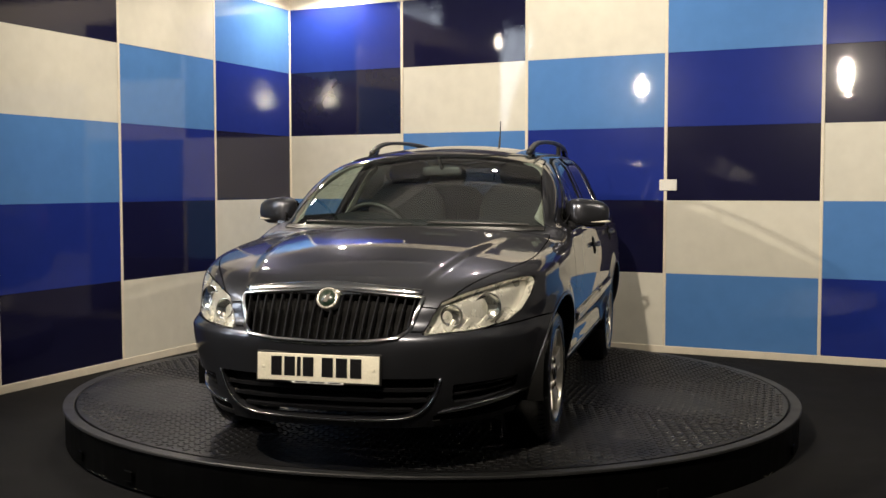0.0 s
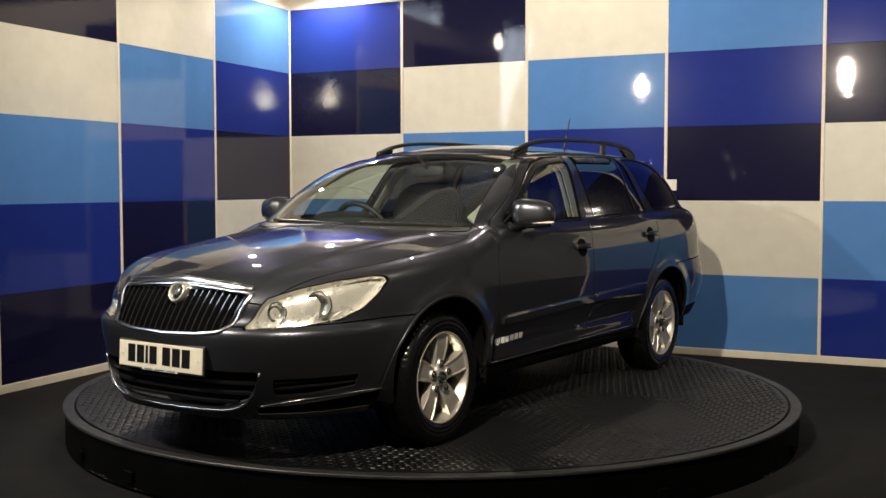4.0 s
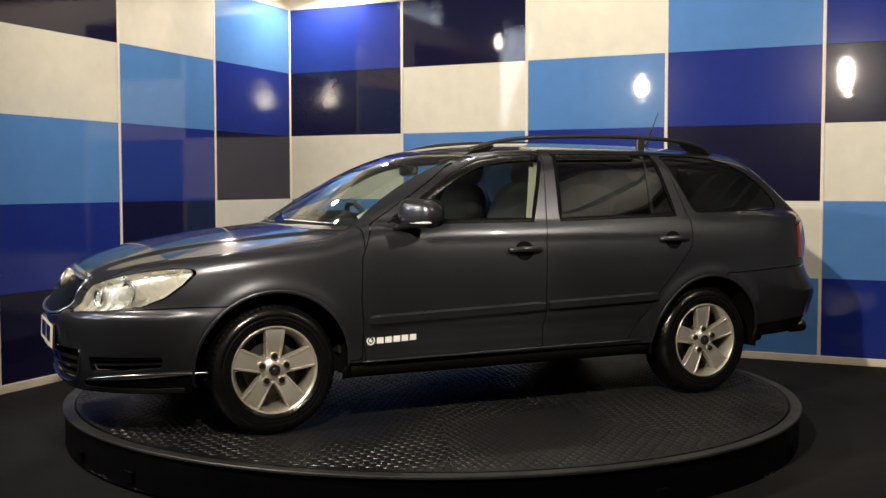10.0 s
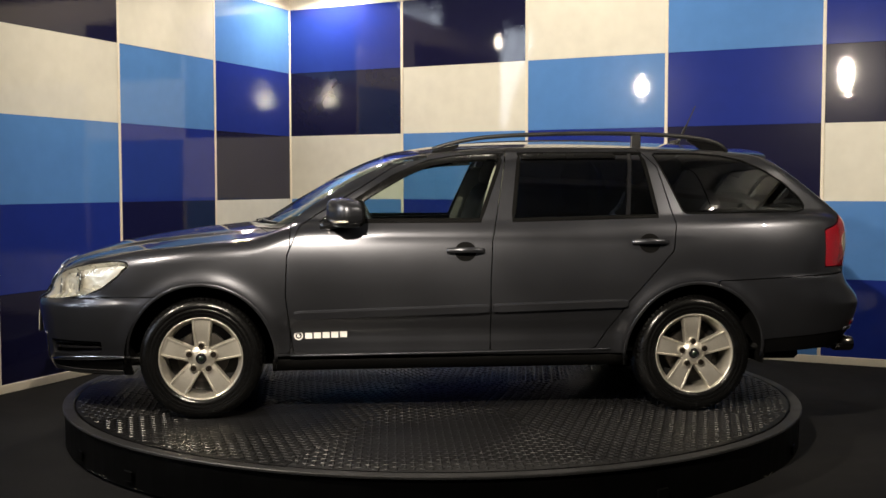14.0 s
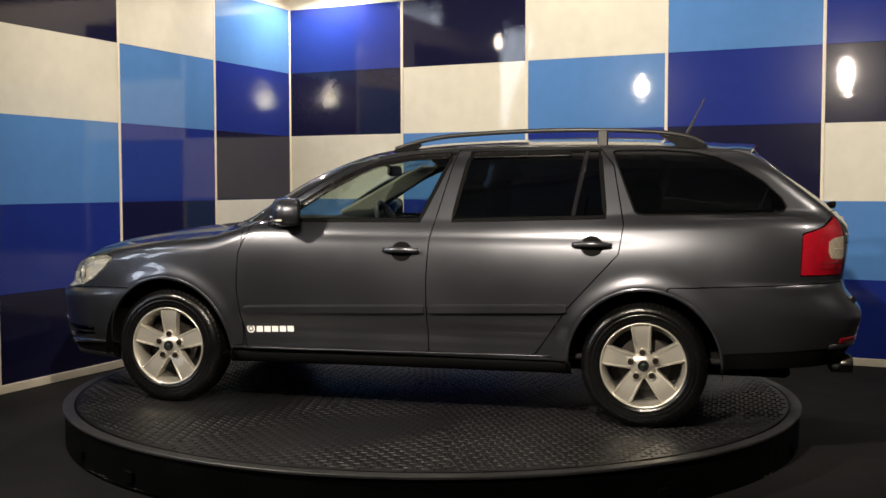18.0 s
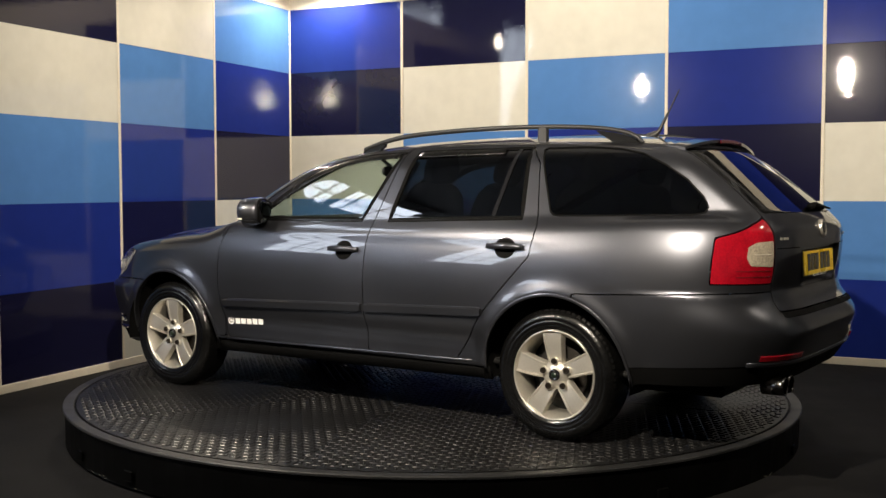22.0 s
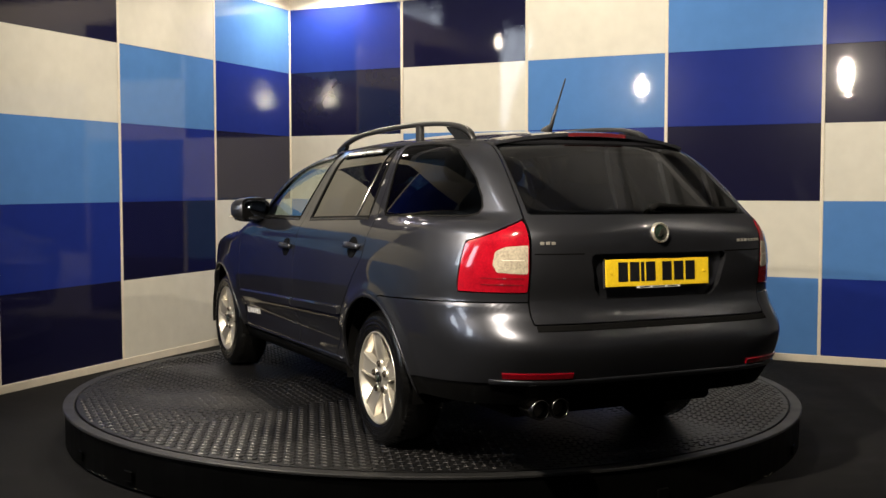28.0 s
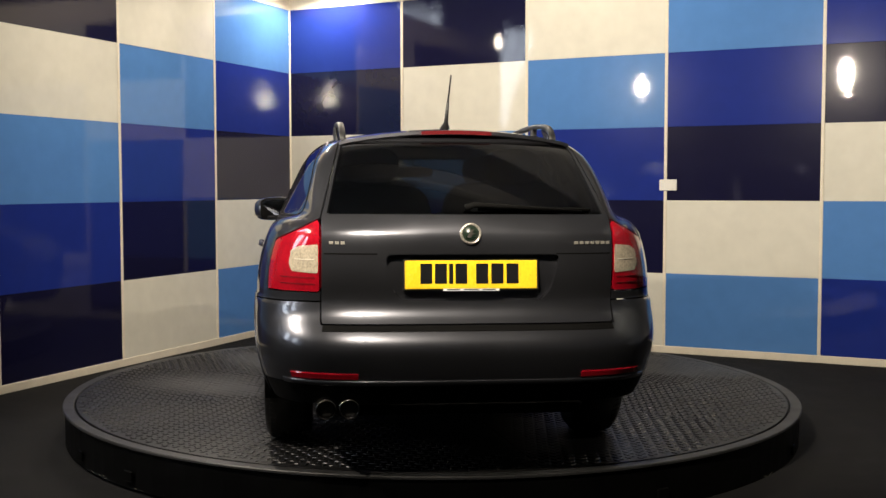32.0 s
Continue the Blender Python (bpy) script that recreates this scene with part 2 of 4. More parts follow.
        tagged(b, "dark steel roof beam under the ceiling", "beam", "roof beams", "structure")


hall_shell()


def east_side():
    """The unseen pale side of the hall; steel posts and a dark roller door added for reflections."""
    tagged(part("wall_east", box(0.2, 20, 5.4, (10.5, -3, 2.6)), PALEWALL), "pale grey painted hall wall", "wall", "", "structure")
    for y in (-10.6, -7.4, -4.2, -1.0, 2.2):
        p = thing("steel_post", "dark post out of view, added to streak the reflections", "post", "hall posts", m=pose(10.28, y, 0))
        part("web", box(0.16, 0.012, 5.05, (0, 0, 2.525)), DARKPOST, p)
        for x in (-0.08, 0.08):
            part("flange", box(0.014, 0.16, 5.05, (x, 0, 2.525), 0.002, 1), DARKPOST, p)
    door = thing("roller_door", "dark slatted door out of view, added to darken the reflections", "door", m=pose(10.34, -5.8, 0))
    for k in range(24):
        part("slat", box(0.03, 2.3, 0.094, (0, 0, 0.06 + 0.1 * k), 0.008, 1), DARKPOST, door)
    part("shutter_box", box(0.10, 2.5, 0.34, (0.01, 0, 2.60), 0.01, 1), DARKPOST, door, "box of the rolled shutter")


east_side()


def skylight(m, nx, ny, wide, high):
    """A glazed strip of the hall's roof: panes in slim dark bars."""
    s = thing("skylight", "roof glazing with bright daylight panes in slim bars", "skylight", "roof lights", m=m)
    w, h = nx * wide, ny * high
    part("backing", box(w + 0.3, h + 0.3, 0.05, (0, 0, 0.06), 0.01, 1), DARKWALL, s, "grey roof sheet behind the glazing")
    for i in range(nx):
        for j in range(ny):
            part("pane", box(wide - 0.03, high - 0.03, 0.012, (-w / 2 + wide * (i + 0.5), -h / 2 + high * (j + 0.5), 0)), DAYLIGHT, s)
    for i in range(nx + 1):
        part("glazing_bar", box(0.045, h + 0.05, 0.05, (-w / 2 + wide * i, 0, 0), 0.005, 1), DARKWALL, s)
    for j in range(ny + 1):
        part("glazing_bar", box(w + 0.05, 0.04, 0.045, (0, -h / 2 + high * j, 0), 0.005, 1), DARKWALL, s)
    return s


def roof_slope():
    """The low lean-to roof along the side of the hall, which carries two of the roof lights."""
    r = part("roof_slope", box(10, 3.55, 0.08, (0, 0, 0.13), 0.01, 1, SLOPE), HALL)
    tagged(r, "sloping grey roof sheets along the hall", "roof", "", "structure")


SLOPE = pose(-9.05, -4.0, 3.50, 0, 0, -90) @ pose(0, 0, 0, 62, 0, 0)
roof_slope()
skylight(SLOPE @ pose(-1.2, 0.1, 0), 3, 5, 0.36, 0.50)
skylight(SLOPE @ pose(1.3, 0.0, 0), 3, 5, 0.34, 0.48)
skylight(pose(-5.7, -1.2, 5.2), 2, 4, 0.45, 0.4)


def tube_lamp(m):
    """An added, unseen uplight: a tube in a tray that brightens the hall's roof."""
    t = thing("tube_lamp", "added uplight, a long tube in a tray under the hall roof", "lamp", "tube lamps", m=m)
    part("tray", box(3.7, 0.24, 0.03, (0, 0, -0.06), 0.01, 1), TRIM, t)
    for y in (-0.115, 0.115):
        part("tray_side", box(3.7, 0.012, 0.05, (0, y, -0.025), 0.002, 1), TRIM, t)
    for x in (-1.5, 1.5):
        part("rod", box(0.014, 0.014, 0.72, (x, 0, 0.32), 0.002, 1), DARKWALL, t)
    part("tube", lathe([(0.0, -1.8), (0.016, -1.8), (0.016, 1.8), (0.0, 1.8)], 12, pose(0, 0, 0, 0, 90, 0)), TUBE, t, "glowing tube", True)


# both added out of view to lift the ceiling and east wall
for at in ((5.6, -2.2, 4.62), (8.9, -2.4, 4.62)):
    tube_lamp(pose(*at, 0, 0, 90))


def spot_lamp(eye, target):
    s = thing("spot_lamp", "small black spot lamp on a ceiling rod, two of the set added as fill", "lamp", "lamps round the turntable", m=Matrix.Translation(eye))
    turn = look((0, 0, 0), Vector(target) - Vector(eye))
    part("housing", lathe([(0.062, 0.0), (0.066, 0.004), (0.066, 0.09), (0.045, 0.13), (0.0, 0.135)], 24, turn @ pose(0, 0, 0.05)), BLACK, s, "", True)
    rod = 5.30 - eye[2] - 0.14
    part("rod", box(0.018, 0.018, rod, (0, 0, 0.14 + rod / 2), 0.003, 1), BLACK, s)


for row in SPOTS:
    spot_lamp(row[0], row[1])


def socket():
    """A double switch plate fixed over the joint of two panels."""
    m = pose(*CORNER, 0, 0, BACK_TURN) @ pose(3.74, -0.006, 1.408)
    s = thing("wall_socket", "white plastic double socket on the checkered wall", "socket", m=m)
    part("plate", box(0.145, 0.016, 0.092, (0, 0, 0), 0.005, 2), SOCKET, s)
    for x in (-0.037, 0.037):
        part("rocker", box(0.022, 0.006, 0.034, (x, -0.010, 0.006), 0.002, 1), SOCKET, s)


socket()

# ---- the turntable ----
TABLE = pose(0, 0, 0.2, -0.3605, 0.302, 0)
RIM, DISC = 2.1215, 2.052


def turntable():
    t = thing("turntable", "round black turntable platform with a worn grey rim", "turntable", m=TABLE)
    part("skirt", lathe([(RIM - 0.09, -0.012), (RIM - 0.012, -0.012), (RIM - 0.012, -0.2), (RIM - 0.09, -0.2)], 128, closed=True), SKIRT, t, "black painted skirt")
    part("rim_ring", lathe([(DISC + 0.010, -0.02), (DISC + 0.010, -0.004), (DISC + 0.014, -0.001), (RIM - 0.004, -0.001), (RIM, -0.005), (RIM, -0.014), (RIM - 0.02, -0.02)], 160, closed=True), RING, t, "worn grey metal rim")
    for a in (-131, -97, -62, -30, 0, 40, 90, 140, 180, 215):
        part("bracket", box(0.06, 0.012, 0.05, (0, -RIM - 0.001, -0.14), 0.004, 1, pose(0, 0, 0, 0, 0, a + 90)), SKIRT, t)
    rng = random.Random(9)
    verts, faces = [], []
    for k in range(34):
        a = radians(rng.choice((-141, -128, -118, -112, -100, -66, -40)) + rng.gauss(0, 2.2))
        low = -0.197 + abs(rng.gauss(0, 0.006))
        wide, high = rng.uniform(0.002, 0.014) / RIM, rng.uniform(0.001, 0.003)
        i = len(verts)
        for da, h in ((-wide, 0.0), (wide, rng.uniform(-0.001, 0.001)), (wide * 0.6, high), (-wide * 0.5, high * 0.7)):
            verts.append(((RIM - 0.0105) * math.cos(a + da), (RIM - 0.0105) * math.sin(a + da), low + h))
        faces.append((i, i + 1, i + 2, i + 3))
    me = bpy.data.meshes.new("chipped_edge")
    me.from_pydata(verts, [], faces)
    tagged(link("chipped_edge", me, BEIGE, t, "pale chips in the skirt's black paint"), kind="stuff")
    disc = part("platform", lathe([(0.0, -0.03), (DISC, -0.03), (DISC, -0.004), (0.0, -0.004)], 160), SKIRT, t, "black steel platform")
    # nine plate sectors with thin open joints, each with its own run of tread
    r = DISC - 0.002
    for k in range(9):
        a, b = radians(67 + 40 * k), radians(107 + 40 * k)
        mid = (a + b) / 2
        tip = Vector((0.006 * math.cos(mid), 0.006 * math.sin(mid)))
        gap = 0.0022 / r
        out = [(tip.x, tip.y)] + [(r * math.cos(q), r * math.sin(q)) for q in np.linspace(a + gap, b - gap, 40)]
        part("plate_sheet", slab(out, 0.0045, pose(0, 0, -0.0045)), PLATE, disc, "black checker plate sector")
    verts, faces = [], []
    pitch = 0.0385
    n = int(1.5 * DISC / pitch) + 1
    rng = random.Random(4)
    for k in range(9):
        turn = radians(67 + 40 * k + 20 + 12 * math.sin(5 * k))
        ct, st = math.cos(turn), math.sin(turn)
        for i in range(0, n + 1):
            for j in range(-n, n + 1):
                gx, gy = i * pitch, j * pitch
                x, y = ct * gx - st * gy, st * gx + ct * gy
                if x * x + y * y > (DISC - 0.025) ** 2:
                    continue
                if (math.degrees(math.atan2(y, x)) - 67) % 360 // 40 != k:
                    continue
                a = turn + radians(90 if (i + j) % 2 else 0) + rng.uniform(-0.06, 0.06)
                worn = math.sin(1.7 * x + 0.6) * math.sin(2.3 * y - 1.1) + 0.5 * math.sin(4.1 * x - 3.3 * y)
                h = 0.0040 * rng.uniform(0.9, 1.05) * min(1.0, max(0.3, (1.15 - worn) / 0.8))
                c, s = math.cos(a), math.sin(a)
                q = len(verts)
                for lx, ly, z in ((-0.0205, 0, 0.0), (0, -0.0085, 0.0), (0.0205, 0, 0.0), (0, 0.0085, 0.0), (-0.012, 0, h), (0, -0.005, h), (0.012, 0, h), (0, 0.005, h)):
                    verts.append((x + c * lx - s * ly, y + s * lx + c * ly, z))
                faces += [(q, q + 1, q + 5, q + 4), (q + 1, q + 2, q + 6, q + 5), (q + 2, q + 3, q + 7, q + 6), (q + 3, q, q + 4, q + 7), (q + 4, q + 5, q + 6, q + 7)]
    me = bpy.data.meshes.new("tread_bars")
    me.from_pydata(verts, [], faces)
    tagged(link("tread_pattern", me, BARS, disc), kind="stuff")
    return disc


platform = turntable()

# ---- the car's skin: one smooth implicit form, cut into panels ----


def spline(xs, ys):
    """A natural cubic through a few stations, straight beyond its ends."""
    x, y = np.array(xs, float), np.array(ys, float)
    n, h = len(x), np.diff(x)
    A, b = np.eye(n), np.zeros(n)
    for i in range(1, n - 1):
        A[i, i - 1], A[i, i], A[i, i + 1] = h[i - 1], 2 * (h[i - 1] + h[i]), h[i]
        b[i] = 6 * ((y[i + 1] - y[i]) / h[i] - (y[i] - y[i - 1]) / h[i - 1])
    c = np.linalg.solve(A, b)

    def at(q):
        q = np.asarray(q, float)
        u = np.clip(q, x[0], x[-1])
        i = np.clip(np.searchsorted(x, u) - 1, 0, n - 2)
        a, d = x[i + 1] - u, u - x[i]
        v = c[i] * a ** 3 / (6 * h[i]) + c[i + 1] * d ** 3 / (6 * h[i]) + (y[i] / h[i] - c[i] * h[i] / 6) * a + (y[i + 1] / h[i] - c[i + 1] * h[i] / 6) * d
        lo = (y[1] - y[0]) / h[0] - h[0] * c[1] / 6
        hi = (y[-1] - y[-2]) / h[-1] + h[-1] * c[-2] / 6
        return v + np.where(q < x[0], (q - x[0]) * lo, 0) + np.where(q > x[-1], (q - x[-1]) * hi, 0)

    return at


def smax(a, b, k):
    h = np.clip(0.5 + 0.5 * (a - b) / k, 0, 1)
    return a * h + b * (1 - h) + k * h * (1 - h)


def smin(a, b, k):
    return -smax(-a, -b, k)


def ease(t):
    t = np.clip(t, 0, 1)
    return t * t * t * (t * (6 * t - 15) + 10)


HUB_F, HUB_R, HUB_Z, ARCH = 1.289, -1.289, 0.312, 0.370
width_at = spline([0.15, 0.28, 0.40, 0.52, 0.60, 0.78, 0.90, 1.0, 1.1], [0.715, 0.780, 0.825, 0.850, 0.857, 0.857, 0.839, 0.806, 0.76])
nose_at = spline([0.15, 0.25, 0.40, 0.50, 0.555, 0.585, 0.61, 0.66, 0.72, 0.78, 0.9], [2.13, 2.19, 2.215, 2.228, 2.232, 2.220, 2.188, 2.164, 2.145, 2.12, 2.09])
tail_at = spline([0.3, 0.4, 0.5, 0.58, 0.63, 0.68, 0.80, 0.93, 1.0, 1.06], [2.24, 2.305, 2.345, 2.350, 2.318, 2.276, 2.270, 2.284, 2.280, 2.25])
deck_at = spline([-2.4, -2.0, -1.2, -0.5, 0.4, 0.9, 1.135, 1.525, 1.92, 2.12, 2.3], [1.06, 1.06, 1.035, 1.01, 1.0, 0.992, 0.972, 0.922, 0.835, 0.755, 0.66])
house_at = spline([0.9, 1.0, 1.1, 1.2, 1.3, 1.4, 1.5], [0.835, 0.800, 0.757, 0.71, 0.66, 0.605, 0.545])
roof_at = spline([-2.0, -1.75, -1.5, -1.0, -0.3, 0.1, 0.3, 0.6], [1.395, 1.425, 1.446, 1.462, 1.452, 1.42, 1.385, 1.30])
crease_at = spline([0.9, 1.4, 1.8, 2.15], [0.60, 0.52, 0.44, 0.36])


def skin(x, y, z):
    Y = np.abs(y)
    w = width_at(z)
    for hx in (HUB_F, HUB_R):
        r = np.hypot(x - hx, z - HUB_Z)
        w = w + 0.014 * np.exp(-((r - 0.385) / 0.045) ** 2)
    mid = ease((x + 1.0) / 0.2) * ease((0.98 - x) / 0.2)
    w = w - mid * (0.020 * np.exp(-((z - 0.440) / 0.055) ** 2) - 0.010 * np.exp(-((z - 0.325) / 0.028) ** 2))
    w = w + 0.020 * ease((0.612 - z) / 0.04) * ease((x - 1.50) / 0.5)
    w = w + 0.012 * ease((0.735 - z) / 0.03) * ease((-1.55 - x) / 0.5)
    u = np.maximum(0, (x - 0.9) / (nose_at(z) - 0.9))
    v = np.maximum(0, (-1.15 - x) / (tail_at(z) - 1.15))
    front = ((Y / w) ** 3.0 + u ** 3.0 + 1e-9) ** (1 / 3.0)
    rear = ((Y / w) ** 4.6 + v ** 4.6 + 1e-9) ** (1 / 4.6)
    side = (np.maximum(front, rear) - 1) * 0.85
    on_hood = ease((x - 0.7) / 0.4)
    deck = deck_at(x) - on_hood * 0.06 * (y / 0.75) ** 2 + on_hood * 0.012 * (1 - ease((Y - crease_at(x)) / 0.07 + 0.5))
    lower = smax(side, z - deck, 0.07)
    tap = 1 - 0.16 * (np.maximum(0, x - 0.3) / 0.63) ** 2 - 0.157 * (np.maximum(0, -0.9 - x) / 1.067) ** 2
    house = smax((Y - house_at(z) * tap) * 0.9, z - (roof_at(x) - 0.07 * (y / 0.6) ** 2), 0.09)
    house = smax(house, (x - (1.07 - (z - 0.97) * 1.60 - 0.30 * y * y)) * 0.53, 0.07)
    house = smax(house, 0.93 - z, 0.03)
    house = smax(house, -x - (2.262 - 0.2 * y * y), 0.04)
    house = smax(house, (-x - (1.79 + (1.42 - z) * 1.30 - 0.22 * y * y)) * 0.61, 0.05)
    return smin(lower, house, 0.03)


def slope(x, y, z, e=1e-3):
    g = np.stack([skin(x + e, y, z) - skin(x - e, y, z), skin(x, y + e, z) - skin(x, y - e, z), skin(x, y, z + e) - skin(x, y, z - e)], -1) / (2 * e)
    return g


def skin_mesh(h=0.0165):
    """Surface net of the skin: vertices drawn onto the form along its slope."""
    xs, ys, zs = np.arange(-2.45, 2.36, h), np.arange(-0.95, 0.951, h), np.arange(0.14, 1.53, h)
    G = skin(*np.meshgrid(xs, ys, zs, indexing="ij")) < 0
    S = G[:-1, :-1, :-1].astype(int)
    for i, j, k in ((1, 0, 0), (0, 1, 0), (0, 0, 1), (1, 1, 0), (1, 0, 1), (0, 1, 1), (1, 1, 1)):
        S = S + G[i:G.shape[0] - 1 + i, j:G.shape[1] - 1 + j, k:G.shape[2] - 1 + k]
    mixed = (S > 0) & (S < 8)
    ident = np.full(mixed.shape, -1)
    cells = np.argwhere(mixed)
    ident[mixed] = np.arange(len(cells))
    V = np.stack([xs[cells[:, 0]], ys[cells[:, 1]], zs[cells[:, 2]]], -1) + h / 2
    for _ in range(5):
        g = slope(*V.T)
        d = skin(*V.T)
        V = V - g * (d / np.maximum((g * g).sum(1), 0.05))[:, None]
    quads = []
    for ax in range(3):
        a, b = [k for k in range(3) if k != ax]
        lo = [slice(1, -1)] * 3
        hi = [slice(1, -1)] * 3
        lo[ax], hi[ax] = slice(0, -1), slice(1, None)
        p, q = G[tuple(lo)], G[tuple(hi)]
        at = np.argwhere(p != q)
        at[:, a] += 1
        at[:, b] += 1
        flip = p[p != q] if ax != 1 else ~p[p != q]
        c = []
        for da, db in ((1, 1), (0, 1), (0, 0), (1, 0)):
            o = at.copy()
            o[:, a] -= da
            o[:, b] -= db
            c.append(ident[tuple(o.T)])
        c = np.stack(c, 1)
        c[~flip] = c[~flip][:, ::-1]
        quads.append(c)
    Q = np.concatenate(quads)
    Q = Q[(Q >= 0).all(1)]
    return V, np.concatenate([Q[:, [0, 1, 2]], Q[:, [0, 2, 3]]])


def clip(V, F, f):
    """The part of a triangle mesh where the field f, given at its vertices, is below zero."""
    inside = f < 0
    n = inside[F].sum(1)
    keep = [F[n == 3]]
    cut = F[(n == 1) | (n == 2)]
    if len(cut):
        k = inside[cut].sum(1)
        lone = np.where((k == 1)[:, None], inside[cut], ~inside[cut])
        r = lone.argmax(1)
        ii = np.arange(len(cut))
        A, B, C = cut[ii, r], cut[ii, (r + 1) % 3], cut[ii, (r + 2) % 3]
        pairs = np.concatenate([np.stack([A, B], 1), np.stack([A, C], 1)])
        pairs.sort(1)
        uniq, inv = np.unique(pairs, axis=0, return_inverse=True)
        inv = inv.ravel()
        p, q = uniq[:, 0], uniq[:, 1]
        s = (f[p] / (f[p] - f[q]))[:, None]
        base = len(V)
        V = np.concatenate([V, V[p] * (1 - s) + V[q] * s])
        AB, AC = base + inv[:len(cut)], base + inv[len(cut):]
        one = k == 1
        keep.append(np.stack([A, AB, AC], 1)[one])
        two = ~one
        keep.append(np.stack([AB, B, C], 1)[two])
        keep.append(np.stack([AB, C, AC], 1)[two])
    F = np.concatenate(keep)
    used, inv = np.unique(F, return_inverse=True)
    return V[used], inv.reshape(-1, 3)


def poly(px, pz, pts, r=0.0):
    """Signed distance to an outline with corners rounded by r."""
    P = [Vector(q) for q in pts]
    area = sum(a.x * b.y - b.x * a.y for a, b in zip(P, P[1:] + P[:1]))
    if area < 0:
        P = P[::-1]
    if r:
        Q = []
        for a, b, c in zip(P[-1:] + P[:-1], P, P[1:] + P[:1]):
            n1, n2 = (b - a).orthogonal().normalized(), (c - b).orthogonal().normalized()
            Q.append(b + (n1 + n2) * (r / max(0.35, 1 + n1.dot(n2))))
        P = Q
    d = np.full(np.shape(px), 1e9)
    sign = np.ones(np.shape(px))
    for a, b in zip(P, P[1:] + P[:1]):
        ex, ez = b.x - a.x, b.y - a.y
        wx, wz = px - a.x, pz - a.y
        t = np.clip((wx * ex + wz * ez) / (ex * ex + ez * ez), 0, 1)
        d = np.minimum(d, np.hypot(wx - ex * t, wz - ez * t))
        c1, c2, c3 = pz >= a.y, pz < b.y, ex * wz > ez * wx
        sign = np.where((c1 & c2 & c3) | (~c1 & ~c2 & ~c3), -sign, sign)
    return sign * d - r


GAP = 0.0028


class Shell:
    """What is left of the skin; panels are taken from it one by one."""

    def __init__(self):
        self.V, self.F = skin_mesh()

    def take(self, field, gap=GAP):
        f = field(*self.V.T)
        got = clip(self.V, self.F, f + gap)
        self.V, self.F = clip(self.V, self.F, -f + gap)
        return got


def sheet(name, VF, material, parent, label="", depth=0.014, inset=0.0):
    """A panel with turned-in edges; shading follows the form itself."""
    V, F = VF
    if not len(F):
        return None
    N = slope(*V.T)
    N /= np.maximum(np.linalg.norm(N, axis=1), 1e-6)[:, None]
    V = V - N * inset
    E = np.concatenate([F[:, [0, 1]], F[:, [1, 2]], F[:, [2, 0]]])
    key = np.sort(E, 1)
    _, first, counts = np.unique(key, axis=0, return_index=True, return_counts=True)
    rim = E[first[counts == 1]]
    n0 = len(V)
    ids, inv = np.unique(rim, return_inverse=True)
    inv = inv.reshape(-1, 2)
    m = len(ids)
    verts = np.concatenate([V, V[ids], V[ids] - N[ids] * depth])
    side = np.concatenate([N, N[ids], N[ids]])
    quads = np.stack([n0 + inv[:, 1], n0 + inv[:, 0], n0 + m + inv[:, 0], n0 + m + inv[:, 1]], 1)
    # edge normals point away from the panel
    mid = np.zeros((m, 3))
    t = V[rim[:, 1]] - V[rim[:, 0]]
    o = np.cross(t, N[rim[:, 0]])
    np.add.at(mid, inv[:, 0], o)
    np.add.at(mid, inv[:, 1], o)
    mid /= np.maximum(np.linalg.norm(mid, axis=1), 1e-9)[:, None]
    side[n0:n0 + m] = mid
    side[n0 + m:] = mid
    me = bpy.data.meshes.new(name)
    me.from_pydata(verts.tolist(), [], F.tolist() + quads.tolist())
    me.shade_smooth()
    me.normals_split_custom_set_from_vertices(side.tolist())
    return link(name, me, material, parent, label)


FULL = skin_mesh(0.012)


def root(f, lo, hi):
    """Where f crosses zero between lo (inside) and hi (outside)."""
    lo, hi = np.asarray(lo, float), np.asarray(hi, float)
    for _ in range(34):
        m = (lo + hi) / 2
        inside = f(m) < 0
        lo, hi = np.where(inside, m, lo), np.where(inside, hi, m)
    return (lo + hi) / 2


def on_side(x, z, sgn=1):
    x, z = np.broadcast_arrays(np.asarray(x, float), np.asarray(z, float))
    y = root(lambda q: skin(x, q, z), 0 * x + 0.2, 0 * x + 1.1)
    return np.stack([x, sgn * y, z], -1)


def on_front(y, z):
    y, z = np.broadcast_arrays(np.asarray(y, float), np.asarray(z, float))
    x = root(lambda q: skin(q, y, z), 0 * y + 0.6, 0 * y + 2.4)
    return np.stack([x, y, z], -1)


def on_rear(y, z):
    y, z = np.broadcast_arrays(np.asarray(y, float), np.asarray(z, float))
    x = root(lambda q: skin(-q, y, z), 0 * y + 1.0, 0 * y + 2.6)
    return np.stack([-x, y, z], -1)


def on_top(x, y):
    x, y = np.broadcast_arrays(np.asarray(x, float), np.asarray(y, float))
    z = root(lambda q: skin(x, y, q), 0 * x + 0.7, 0 * x + 1.6)
    return np.stack([x, y, z], -1)


def outward(P):
    N = slope(*np.asarray(P).T)
    return N / np.linalg.norm(N, axis=-1, keepdims=True)


def overlay(name, field, material, parent, label="", proud=0.003, depth=0.006):
    """A piece that lies on the skin over the region where field is below zero."""
    f = field(*FULL[0].T)
    return sheet(name, clip(*FULL, f), material, parent, label, depth, -proud)


